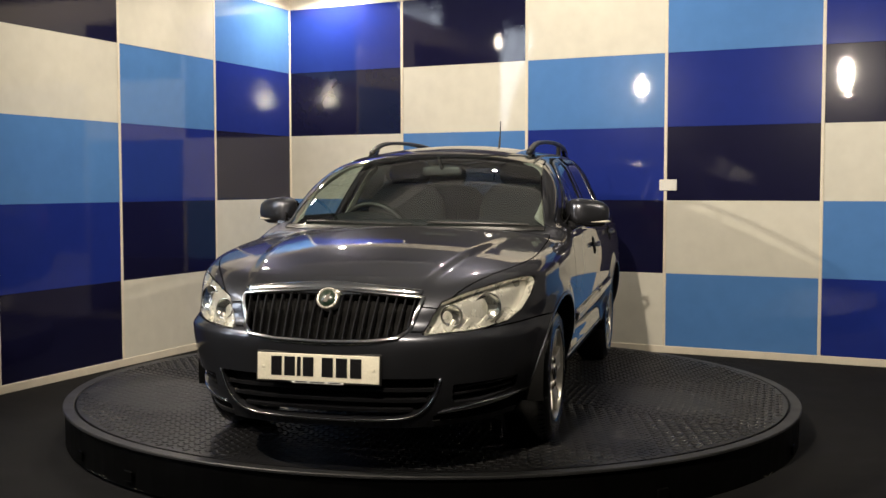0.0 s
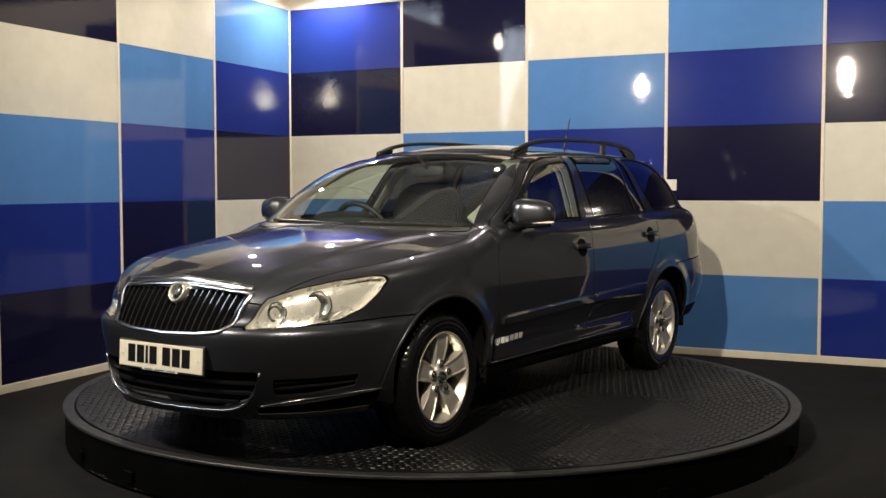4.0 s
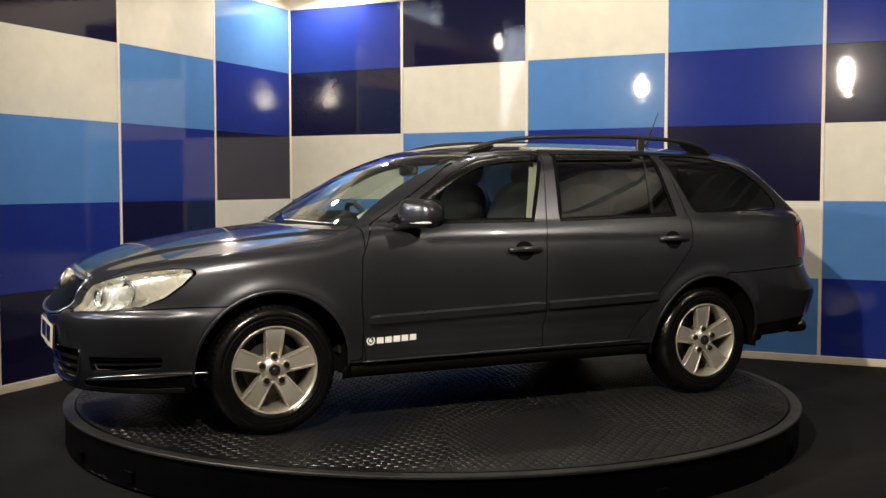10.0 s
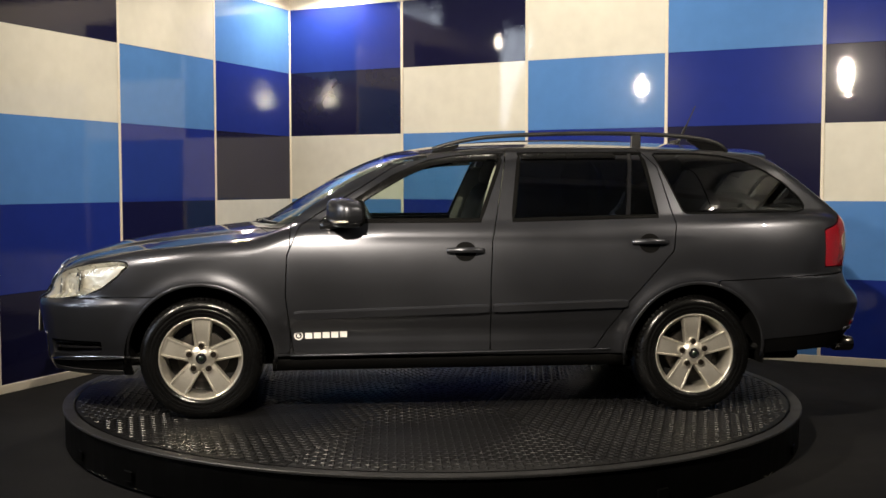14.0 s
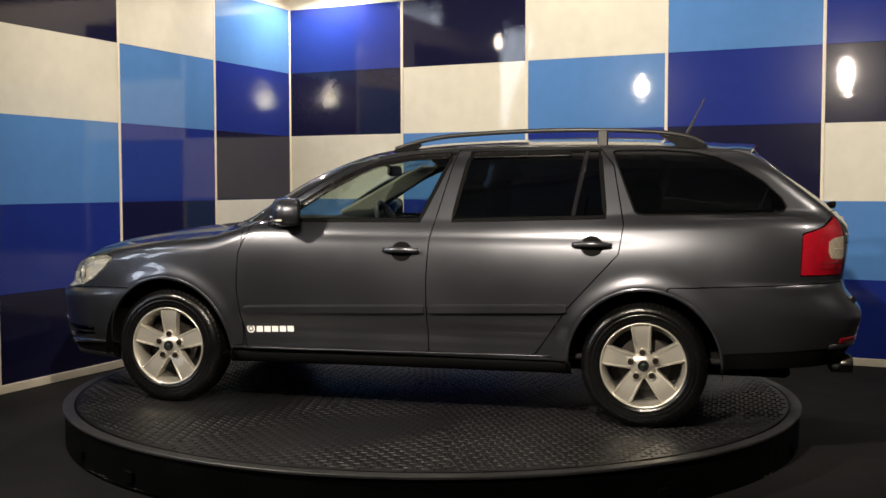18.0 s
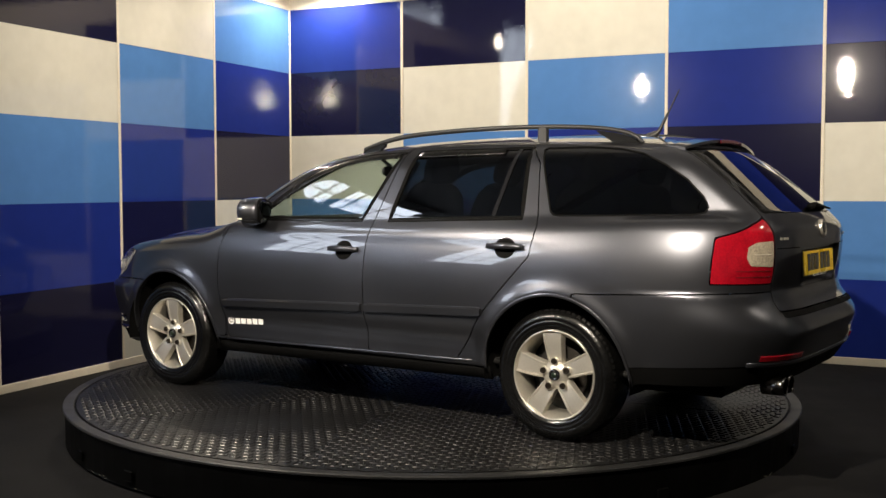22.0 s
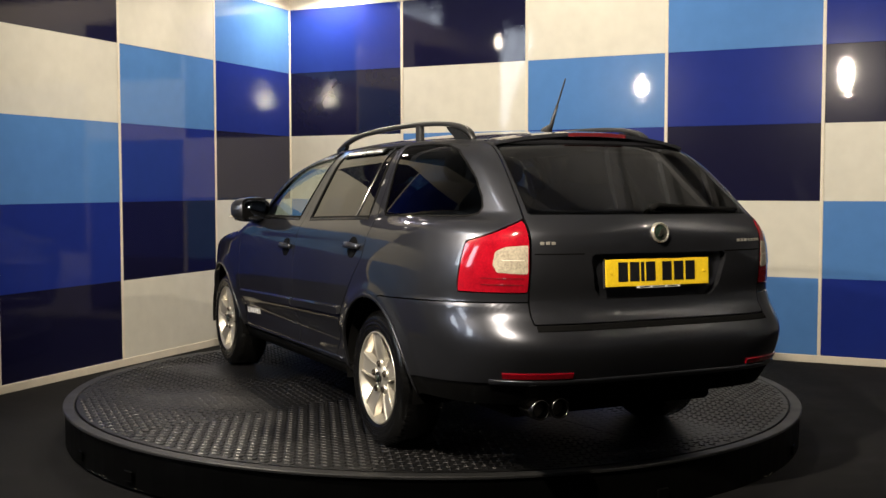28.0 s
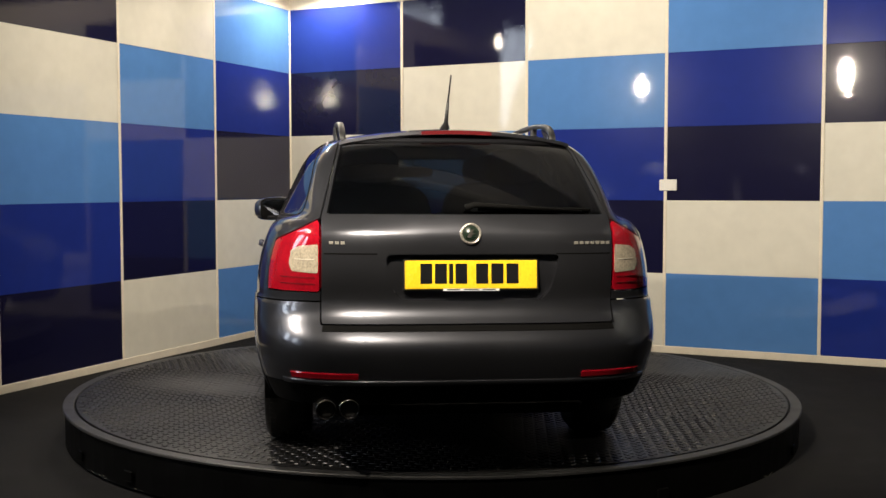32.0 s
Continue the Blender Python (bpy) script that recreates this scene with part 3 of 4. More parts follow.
def bar(P, N, wide, high, lift=0.0, closed=False, crisp=False):
    """A flat bar with softened edges along points P, standing along normals N."""
    bm = bmesh.new()
    P, N = np.asarray(P, float), np.asarray(N, float)
    n = len(P)
    section = [(-0.5, 0), (-0.5, 0.6), (-0.40, 1), (0.40, 1), (0.5, 0.6), (0.5, 0)]
    if crisp:
        section = [(-0.5, 0), (-0.5, 0.45), (-0.32, 1), (0.46, 1), (0.5, 0.8), (0.5, 0)]
    rings = []
    for i in range(n):
        a, b = (P[(i - 1) % n], P[(i + 1) % n]) if closed else (P[max(i - 1, 0)], P[min(i + 1, n - 1)])
        t = Vector(b - a).normalized()
        up = Vector(N[i])
        s = t.cross(up).normalized()
        w = wide[i] if isinstance(wide, (list, tuple, np.ndarray)) else wide
        rings.append([bm.verts.new(Vector(P[i]) + s * (u * w) + up * (lift + v * high)) for u, v in section])
    k = len(section)
    for i in range(n if closed else n - 1):
        a, b = rings[i], rings[(i + 1) % n]
        for j in range(k):
            bm.faces.new((a[j], b[j], b[(j + 1) % k], a[(j + 1) % k]))
    if not closed:
        bm.faces.new(rings[0])
        bm.faces.new(rings[-1][::-1])
    bmesh.ops.recalc_face_normals(bm, faces=bm.faces)
    return bm


def curve2(pts, n=24, closed=False):
    """Points along a smooth curve through 2D marks."""
    q = np.array(pts + pts[:1] if closed else pts, float)
    s = np.concatenate([[0], np.cumsum(np.hypot(*np.diff(q, axis=0).T))])
    u = np.linspace(0, s[-1], n + 1 if closed else n)
    out = np.stack([spline(s, q[:, 0])(u), spline(s, q[:, 1])(u)], -1)
    return out[:-1] if closed else out


def blob(sx, sy, sz, at=(0, 0, 0), power=2.6, n=24, m=None):
    """A rounded box: a superellipsoid."""
    bm = bmesh.new()
    bmesh.ops.create_uvsphere(bm, u_segments=n, v_segments=n // 2, radius=1)
    for v in bm.verts:
        c = v.co
        k = (abs(c.x) ** power + abs(c.y) ** power + abs(c.z) ** power) ** (1 / power)
        v.co = Vector((c.x / k * sx / 2 + at[0], c.y / k * sy / 2 + at[1], c.z / k * sz / 2 + at[2]))
    if m is not None:
        bm.transform(m)
    return bm


def edge_wall(name, VF, material, parent, label="", depth=0.03):
    """The turned-in border of a region of the skin, as a wall of its own."""
    V, F = VF
    N = outward(V)
    E = np.concatenate([F[:, [0, 1]], F[:, [1, 2]], F[:, [2, 0]]])
    _, first, counts = np.unique(np.sort(E, 1), axis=0, return_index=True, return_counts=True)
    ids, inv = np.unique(E[first[counts == 1]], return_inverse=True)
    inv = inv.reshape(-1, 2)
    m = len(ids)
    verts = np.concatenate([V[ids] - N[ids] * 0.001, V[ids] - N[ids] * depth])
    me = bpy.data.meshes.new(name)
    me.from_pydata(verts.tolist(), [], np.stack([inv[:, 0], inv[:, 1], m + inv[:, 1], m + inv[:, 0]], 1).tolist())
    return link(name, me, material, parent, label)

# ---- the car ----
car = thing("estate_car", "dark grey metallic estate car standing on the turntable", "car")

F_WINDOW = [(0.665, 1.012), (0.30, 1.247), (0.119, 1.327), (-0.05, 1.358), (-0.283, 1.368), (-0.140, 1.017)]
R_WINDOW = [(-0.314, 1.017), (-0.371, 1.371), (-1.045, 1.380), (-1.091, 1.040)]
Q_WINDOW = [(-1.112, 1.368), (-1.232, 1.072), (-1.25, 1.056), (-1.28, 1.052), (-1.895, 1.062), (-1.945, 1.073), (-1.956, 1.098), (-1.932, 1.14), (-1.845, 1.222), (-1.74, 1.288), (-1.62, 1.343), (-1.50, 1.368), (-1.35, 1.379), (-1.125, 1.377)]
F_DOOR = [(0.821, 0.31), (0.862, 0.63), (0.855, 0.837), (0.790, 0.985), (0.70, 1.045), (0.30, 1.295), (0.10, 1.372), (-0.10, 1.398), (-0.305, 1.400), (-0.200, 0.906), (-0.190, 0.704), (-0.195, 0.325)]
R_DOOR = [(-0.195, 0.325), (-0.190, 0.704), (-0.200, 0.906), (-0.305, 1.400), (-1.03, 1.405), (-1.12, 1.300), (-1.184, 1.0), (-1.163, 0.859), (-0.915, 0.585), (-0.747, 0.340)]


def half(sgn, field):
    return lambda x, y, z: np.maximum(field(x, y, z), 0.30 - sgn * y)


def floor_line(x):
    return np.interp(x, [-2.4, -1.7, -1.55, -1.0, 0.95, 1.6, 1.75, 2.3], [0.335, 0.305, 0.25, 0.245, 0.235, 0.215, 0.205, 0.205])


lamp_outline = [(0.405, 0.590), (0.465, 0.715), (0.56, 0.755), (0.66, 0.785), (0.745, 0.803), (0.772, 0.798), (0.782, 0.778), (0.772, 0.725), (0.748, 0.668), (0.70, 0.625), (0.60, 0.602)]
hood_edge = spline([0.9, 1.2, 1.63, 1.95, 2.15], [0.735, 0.745, 0.715, 0.56, 0.43])
GRILLE = [(0.0, 0.556), (0.20, 0.562), (0.315, 0.577), (0.352, 0.605), (0.385, 0.70), (0.392, 0.728), (0.37, 0.735), (0.20, 0.748), (0.0, 0.760)]
INTAKE = [(0.0, 0.238), (0.30, 0.245), (0.40, 0.275), (0.455, 0.345), (0.475, 0.415), (0.0, 0.410)]
FOG = [(0.515, 0.308), (0.62, 0.314), (0.755, 0.345), (0.775, 0.392), (0.52, 0.385)]


RECESS = [(-0.357, 0.918), (-0.325, 0.778), (-0.288, 0.736), (0.264, 0.736), (0.301, 0.778), (0.333, 0.918)]


def mirrored(pts):
    """The whole outline of a shape given from the middle outwards."""
    return pts + [(-a, b) for a, b in pts[::-1] if a > 1e-6]


def cut_panels():
    s = Shell()
    s.V, s.F = clip(s.V, s.F, floor_line(s.V[:, 0]) - s.V[:, 2])
    for hx in (HUB_F, HUB_R):
        f = lambda x, y, z: np.maximum(np.hypot(x - hx, z - HUB_Z) - ARCH, 0.45 - np.abs(y))
        s.take(f, 0.0)
    # panes
    front = s.take(lambda x, y, z: np.maximum(np.maximum(np.abs(y) - (0.700 - 0.30 * (z - 0.97)), 0.992 - z), np.maximum(z - 1.372, 0.12 - x)))
    sheet("windscreen", front, SCREEN, car, "clear windscreen", 0.004, 0.003)
    back = s.take(lambda x, y, z: np.maximum(np.maximum(np.abs(y) - (0.555 - 0.22 * (z - 1.06)), 1.075 - z), np.maximum(z - 1.372, x + 1.70)))
    doors = {}
    for sgn in (1, -1):
        pane = s.take(half(sgn, lambda x, y, z: poly(x, z, Q_WINDOW, 0.0)))
        sheet("quarter_window", pane, TINT, car, "dark tinted quarter window", 0.004, 0.002)
        fw = s.take(half(sgn, lambda x, y, z: poly(x, z, F_WINDOW, 0.02)))
        rw = s.take(half(sgn, lambda x, y, z: poly(x, z, R_WINDOW, 0.02)))
        fd = s.take(half(sgn, lambda x, y, z: poly(x, z, F_DOOR, 0.03)))
        rd = s.take(half(sgn, lambda x, y, z: poly(x, z, R_DOOR, 0.03)))
        f_door = sheet("front_door", fd, PAINT, car)
        r_door = sheet("rear_door", rd, PAINT, car)
        sheet("window", fw, GLASS, f_door, "clear front side window", 0.004, 0.004)
        sheet("window", rw, TINT, r_door, "dark tinted rear side window", 0.004, 0.004)
        doors[sgn] = (f_door, r_door)
    recess = s.take(lambda x, y, z: np.maximum(poly(y, z, RECESS, 0.02), x + 2.0), 0.0)
    gate = s.take(lambda x, y, z: np.maximum(np.maximum(np.abs(y) - np.minimum(0.578, 0.578 - 0.25 * (z - 1.06)), 0.648 - z), np.maximum(x + 1.70, z - 1.392)))
    tailgate = sheet("tailgate", gate, PAINT, car, "", 0.032)
    sheet("plate_recess", recess, PAINT, tailgate, "recess for the number plate", 0.0, 0.026)
    sheet("rear_window", back, TINT, tailgate, "dark tinted rear window", 0.004, 0.003)
    lamps = {}
    for sgn in (1, -1):
        tl = s.take(half(sgn, lambda x, y, z: np.maximum(np.maximum(0.582 - np.abs(y), x + 2.025 + 0.05 * (z - 0.9)), np.maximum(0.768 - z, z - (1.055 - 0.5 * (np.abs(y) - 0.582))))))
        hl = s.take(half(sgn, lambda x, y, z: np.maximum(poly(np.abs(y), z, lamp_outline, 0.006), 1.60 - x)))
        lamps[sgn] = (tl, hl)
    grille = s.take(lambda x, y, z: np.maximum(poly(y, z, mirrored(GRILLE)), 1.9 - x))
    hood = s.take(lambda x, y, z: np.maximum(np.maximum(np.abs(y) - hood_edge(x), (1.10 - 0.3 * y * y) - x), np.maximum(0.735 - z - 0.1 * np.abs(y), z - 0.999)))
    sheet("bonnet", hood, PAINT, car)
    cowl = s.take(lambda x, y, z: np.maximum(np.maximum(np.abs(y) - 0.70, 0.85 - x), np.maximum(x - (1.105 - 0.3 * y * y), np.abs(z - 0.98) - 0.012)))
    sheet("cowl", cowl, BLACK, car, "black plastic cowl")
    intake = s.take(lambda x, y, z: np.maximum(poly(y, z, mirrored(INTAKE), 0.01), 1.9 - x), 0.0)
    fogs = [s.take(half(sgn, lambda x, y, z: np.maximum(poly(np.abs(y), z, FOG, 0.01), 1.80 - x)), 0.0) for sgn in (1, -1)]
    for sgn in (1, -1):
        low = s.take(half(sgn, lambda x, y, z: np.maximum(np.maximum(z - (0.262 + 0.14 * np.maximum(0, np.abs(y) - 0.46)), 1.62 - x), 0.44 - np.abs(y))), 0.0)
        sheet("lower_skirt", low, MATT_BLACK, car, "black skirt under the front bumper", 0.02, 0.004)
    # the rear bumper's shadowed underside, coloured black
    under = s.take(lambda x, y, z: np.maximum(z - (0.418 - 0.07 * np.maximum(0, x + 2.16)), x + 1.64), 0.0)
    sheet("valance", under, MATT_BLACK, car, "lower valance, black for the shadow under the bumper", 0.02, 0.004)
    fb = s.take(lambda x, y, z: np.maximum(z - np.interp(x, [1.3, 1.7, 2.1], [0.628, 0.622, 0.60]), 1.30 - x))
    rb = s.take(lambda x, y, z: np.maximum(z - np.interp(x, [-2.3, -2.0, -1.5], [0.735, 0.726, 0.702]), x + 1.40))
    for sgn in (1, -1):
        fender = s.take(half(sgn, lambda x, y, z: np.maximum(np.maximum(z - 1.0, 0.84 - x), 0.33 - z)))
        sheet("front_wing", fender, PAINT, car)
    # black in place of body paint, as shade below the doors
    for sgn in (1, -1):
        sill = s.take(half(sgn, lambda x, y, z: np.maximum(z - 0.316, np.abs(x) - 0.97)), 0.0)
        sheet("sill", sill, MATT_BLACK, car, "sill under the doors, black for the shade it tucks into", 0.01, 0.012)
    sheet("body_shell", (s.V, s.F), PAINT, car, depth=0.01)
    return fb, rb, lamps, grille, doors, tailgate, intake, fogs


front_skin, rear_skin, lamp_skins, grille_skin, doors, tailgate, intake_skin, fog_skins = cut_panels()
front_bumper = sheet("front_bumper", front_skin, PAINT, car, depth=0.03)
rear_bumper = sheet("rear_bumper", rear_skin, PAINT, car)


def front_end():
    # grille: a deep black back, upright slats, a bright surround and the badge
    g = sheet("grille", grille_skin, MATT_BLACK, car, "black grille with upright slats in a chrome surround", 0.01, 0.045)
    for k in range(20):
        y = -0.352 + 0.704 * k / 19
        lo, hi = (0.568 if abs(y) < 0.3 else 0.585), 0.742 - 0.03 * abs(y)
        lean = 0.05 * y
        q = np.stack([np.linspace(y - lean * 0.5, y + lean * 0.5, 8), np.linspace(lo, hi, 8)], -1)
        a, b = on_front(q[0, 0], q[0, 1]), on_front(q[-1, 0], q[-1, 1])
        P = a + (b - a) * np.linspace(0, 1, 8)[:, None]
        P[:, 0] += 0.006 * np.sin(np.linspace(0, 3.14, 8))
        N = np.tile([0.96, 0.0, 0.28], (8, 1))
        part("slat", bar(P - N * 0.034, N, 0.0075, 0.026), GLOSSBLACK, g)
    loop = np.array(mirrored(GRILLE))
    dense = []
    for a, b in zip(loop, np.roll(loop, -1, 0)):
        for k in range(5):
            dense.append(a + (b - a) * k / 5)
    dense = np.array(dense)
    P = on_front(dense[:, 0], dense[:, 1])
    N = outward(P)
    part("surround", bar(P, N, 0.020, 0.013, -0.006, True), CHROME, g, "chrome grille surround", True)
    q = np.linspace(-0.385, 0.385, 41)
    P = on_front(q, 0.747 + 0.014 * (1 - (q / 0.39) ** 2))
    N = outward(P) * 0.5 + np.array((1.0, 0, 0.15))
    N /= np.linalg.norm(N, axis=1)[:, None]
    part("top_bar", bar(P, N, 0.066 - 0.036 * np.abs(q) / 0.385, 0.014, -0.006), CHROME, g, "wide chrome bar", True)
    badge(on_front(0.0, 0.722), (1, 0, 0.45), 0.047, g)
    # lamps
    for sgn in (1, -1):
        hl = sheet("headlamp", lamp_skins[sgn][1], LENS, car, "headlamp with clear cover and bright reflectors", 0.002, 0.0)
        sheet("housing", lamp_skins[sgn][1], REFLECTOR, hl, "bright faceted lamp housing", 0.0, 0.034)
        edge_wall("bezel", lamp_skins[sgn][1], REFLECTOR, hl, "bright lamp bezel", 0.036)
        for y, z, r in ((0.648, 0.693, 0.058), (0.515, 0.662, 0.046)):
            at = on_front(sgn * y, z)
            n = Vector(outward(at[None])[0])
            aim = (n + Vector((1.2, 0, 0))).normalized()
            m = Matrix.Translation(Vector(at) - n * 0.036) @ aim.to_track_quat("Z", "Y").to_matrix().to_4x4()
            part("projector", lathe([(r, 0.014), (r * 0.94, 0.020), (r * 0.86, 0.016), (r * 0.6, 0.004), (0.0, 0.0)], 36, m), CHROME, hl, "", True)
            part("bulb", blob(r * 1.05, r * 1.05, r * 0.62, (0, 0, 0.004), 2.0, 20, m), LENS, hl, "clear glass projector lens", True)
        for k in range(5):
            y = 0.50 + 0.06 * k
            q = np.stack([np.linspace(y, y + 0.03, 6), np.linspace(0.612 + 0.004 * k, 0.640 + 0.004 * k, 6)], -1)
            P = on_front(sgn * q[:, 0], q[:, 1])
            N = outward(P)
            part("facet", bar(P - N * 0.034, N, 0.02, 0.010), REFLECTOR, hl)
    # intake, its slats and bright lower edge
    it = sheet("lower_grille", intake_skin, MATT_BLACK, front_bumper, "black lower air intake", 0.0, 0.05)
    for z in (0.275, 0.318, 0.362):
        q = np.linspace(-0.46, 0.46, 33) * (0.80 if z < 0.3 else 0.93 if z < 0.34 else 1.0)
        P = on_front(q, 0 * q + z)
        part("slat", bar(P - outward(P) * 0.035, outward(P), 0.016, 0.022), GLOSSBLACK, it)
    q = curve2([(-0.478, 0.415), (-0.455, 0.345), (-0.395, 0.272), (-0.25, 0.242), (0.0, 0.236), (0.25, 0.242), (0.395, 0.272), (0.455, 0.345), (0.478, 0.415)], 60)
    P = on_front(q[:, 0], q[:, 1])
    part("bright_edge", bar(P, outward(P), 0.010, 0.006), CHROME, front_bumper, "thin chrome edge", True)
    for sgn, fs in zip((1, -1), fog_skins):
        inlet = sheet("fog_inlet", fs, MATT_BLACK, front_bumper, "black slatted side inlet", 0.0, 0.035)
        for z in (0.340, 0.366):
            q = np.linspace(0.522, 0.752, 16)
            P = on_front(sgn * q, z + 0.06 * (q - 0.5))
            part("slat", bar(P - outward(P) * 0.03, outward(P), 0.010, 0.02), GLOSSBLACK, inlet)
        q = np.linspace(0.46, 0.785, 20)
        P = on_front(sgn * q, 0.270 + 0.14 * np.maximum(0, q - 0.46))
        part("bright_strip", bar(P, outward(P), 0.024 * np.sin(np.linspace(0.3, 2.9, 20)), 0.008, -0.001), CHROME, front_bumper, "silver strip", True)
    # lower lip
    q = np.linspace(-0.70, 0.70, 41)
    P = on_front(q, 0 * q + 0.222)
    part("lip", bar(P - outward(P) * 0.03, outward(P), 0.03, 0.03), BLACK, front_bumper, "black lower lip")


def badge(at, facing, r, parent):
    m = Matrix.Translation(Vector(at)) @ Vector(facing).to_track_quat("Z", "Y").to_matrix().to_4x4()
    b = part("badge", lathe([(0, 0.006), (r * 0.78, 0.006), (r * 0.82, 0.012), (r * 0.94, 0.012), (r, 0.006), (r, -0.03), (0, -0.03)], 40, m), ALLOY, parent, "round chrome and green badge", True)
    part("enamel", lathe([(0, 0.009), (r * 0.77, 0.008), (r * 0.79, 0.004)], 32, m), GREEN, b, "green enamel disc", True)
    part("wing_mark", slab([(-r * 0.42, -r * 0.34), (r * 0.02, -r * 0.38), (r * 0.10, -r * 0.10), (r * 0.46, -r * 0.02), (r * 0.12, r * 0.06), (r * 0.30, r * 0.44), (-r * 0.04, r * 0.30), (-r * 0.16, -r * 0.02)], 0.003, m @ pose(0, 0, 0.008)), STEEL, b)
    for k in range(16):
        part("ring_mark", box(r * 0.10, r * 0.05, 0.002, (r * 0.88, 0, 0.0125), 0.0, 1, m @ pose(0, 0, 0, 0, 0, 22.5 * k)), STEEL, b)


def number_plate(name, m, base, label, parent):
    """Plate in its own plane: x across, y up, z out."""
    p = part(name, box(0.535, 0.126, 0.012, (0, 0, -0.002), 0.004, 1, m), BLACK, parent, label)
    part("face", box(0.52, 0.111, 0.008, (0, 0, 0.004), 0.002, 1, m), base, p)
    for x, w in ((-0.177, 0.046), (-0.120, 0.046), (-0.080, 0.016), (-0.040, 0.046), (0.042, 0.048), (0.102, 0.048), (0.162, 0.048)):
        part("dark_bar", box(w, 0.078, 0.003, (x, 0.004, 0.0085), 0.0008, 1, m), GLOSSBLACK, p)
    for x in (-0.235, 0.235):
        part("screw_cap", lathe([(0.006, 0.0), (0.006, 0.003), (0, 0.004)], 12, m @ pose(x, 0.0, 0.008)), base, p)
    part("dealer_strip", box(0.22, 0.010, 0.003, (0.0, -0.058, 0.0055), 0.0, 1, m), DECAL, p, "white strip with small marks")
    for x, w in ((-0.07, 0.05), (0.0, 0.06), (0.07, 0.05)):
        part("mark_bar", box(w, 0.004, 0.002, (x, -0.058, 0.0075), 0.0, 1, m), BLACK, p)
    return p


def facing_plate(at, facing):
    return Matrix.Translation(at) @ Vector(facing).to_track_quat("Z", "Y").to_matrix().to_4x4()


front_end()
nose = on_front(0.0, 0.452)
number_plate("front_plate", facing_plate((nose[0] + 0.006, -0.008, 0.450), (1, 0, 0.04)), WHITE_PLATE, "white number plate with dark bars", front_bumper)


def rear_end():
    for sgn in (1, -1):
        skin_piece = lamp_skins[sgn][0]
        tl = sheet("tail_lamp", skin_piece, RED, car, "red tail lamp with a clear centre", 0.03)
        inner = lambda x, y, z: np.maximum(poly(np.abs(y), z, [(0.588, 0.842), (0.588, 0.955), (0.66, 0.948), (0.692, 0.930), (0.702, 0.880), (0.690, 0.848)], 0.004), np.maximum(0.3 - sgn * y, x + 1.9))
        overlay("clear_centre", inner, CLEARLENS, tl, "clear indicator and reversing lens", 0.002, 0.004)
        for z in (0.800, 0.825):
            q = np.linspace(0.60, 0.735, 10)
            P = on_rear(sgn * q, 0 * q + z)
            part("lens_rib", bar(P, outward(P), 0.003, 0.002), DEEPRED, tl)
        q = np.linspace(0.602, 0.675, 7)
        P = on_rear(sgn * q, 0 * q + 0.896)
        part("lens_rib", bar(P, outward(P), 0.003, 0.002, 0.002), AMBER, tl)
    # gate furniture
    m = facing_plate((on_rear(0.0, 0.84)[0] + 0.014, -0.006, 0.838), (-1, 0, 0.06))
    number_plate("rear_plate", m, YELLOW_PLATE, "yellow number plate with dark bars", tailgate)
    badge(on_rear(0.0, 0.998), (-1, 0, 0.12), 0.042, tailgate)
    # dark strips give the step beside the plate its line of shade
    for y0, y1 in ((0.565, 0.362), (-0.340, -0.565)):
        q = np.linspace(y0, y1, 12)
        P = on_rear(q, 0 * q + 0.920)
        part("crease", bar(P, outward(P), 0.005, 0.0015, -0.0005), MATT_BLACK, tailgate, "fine dark strip for the shade of a tailgate crease")
    for y0, count, w in ((0.545, 3, 0.015), (-0.412, 7, 0.0155)):
        for k in range(count):
            y = y0 - k * (w + 0.007)
            P = on_rear(np.linspace(y, y - w, 3), np.full(3, 0.962))
            part("letter_bar", bar(P, outward(P), 0.012, 0.003), ALLOY, tailgate, "plain chrome bar")
    # black strip draws the shadow that the tailgate throws on the bumper
    q = np.linspace(-0.572, 0.572, 31)
    P = on_rear(q, 0 * q + 0.634)
    part("load_lip", bar(P, outward(P), 0.028, 0.003), MATT_BLACK, rear_bumper, "black strip for the shadow under the tailgate's overhang")
    for sgn in (1, -1):
        q = np.linspace(0.435, 0.69, 14)
        P = on_rear(sgn * q, 0 * q + 0.452)
        part("reflector", bar(P, outward(P), 0.026, 0.005), RED, rear_bumper, "red reflector")
    q = np.linspace(-0.72, 0.72, 41)
    P = on_rear(q, 0 * q + 0.424)
    part("lower_strip", bar(P, outward(P), 0.022, 0.006), PAINT, rear_bumper, "", True)
    for y in (0.558, 0.469):
        m = pose(-2.285, y, 0.320, 0, 90, 0)
        part("exhaust_tip", lathe([(0.033, 0.0), (0.039, -0.002), (0.041, 0.01), (0.041, 0.10), (0.034, 0.10), (0.034, 0.004)], 32, m, True), TIPS, car, "dull chrome exhaust tip", True)
        part("exhaust_inside", lathe([(0.0, 0.04), (0.0335, 0.04)], 24, m), BLACK, car)
    # wiper
    a, b = on_rear(0.01, 1.088), on_rear(-0.46, 1.075)
    n = outward(a[None])[0]
    w = part("rear_wiper", tube([a + n * 0.012, a + n * 0.03 + (b - a) * 0.06, b + n * 0.014], [0.024, 0.017, 0.006], 10, flat=0.7), MATT_BLACK, tailgate, "black rear wiper", True)
    pts = on_rear(np.linspace(-0.04, -0.50, 12), np.linspace(1.098, 1.088, 12))
    part("blade", bar(pts, outward(pts), 0.010, 0.010), MATT_BLACK, w)


rear_end()


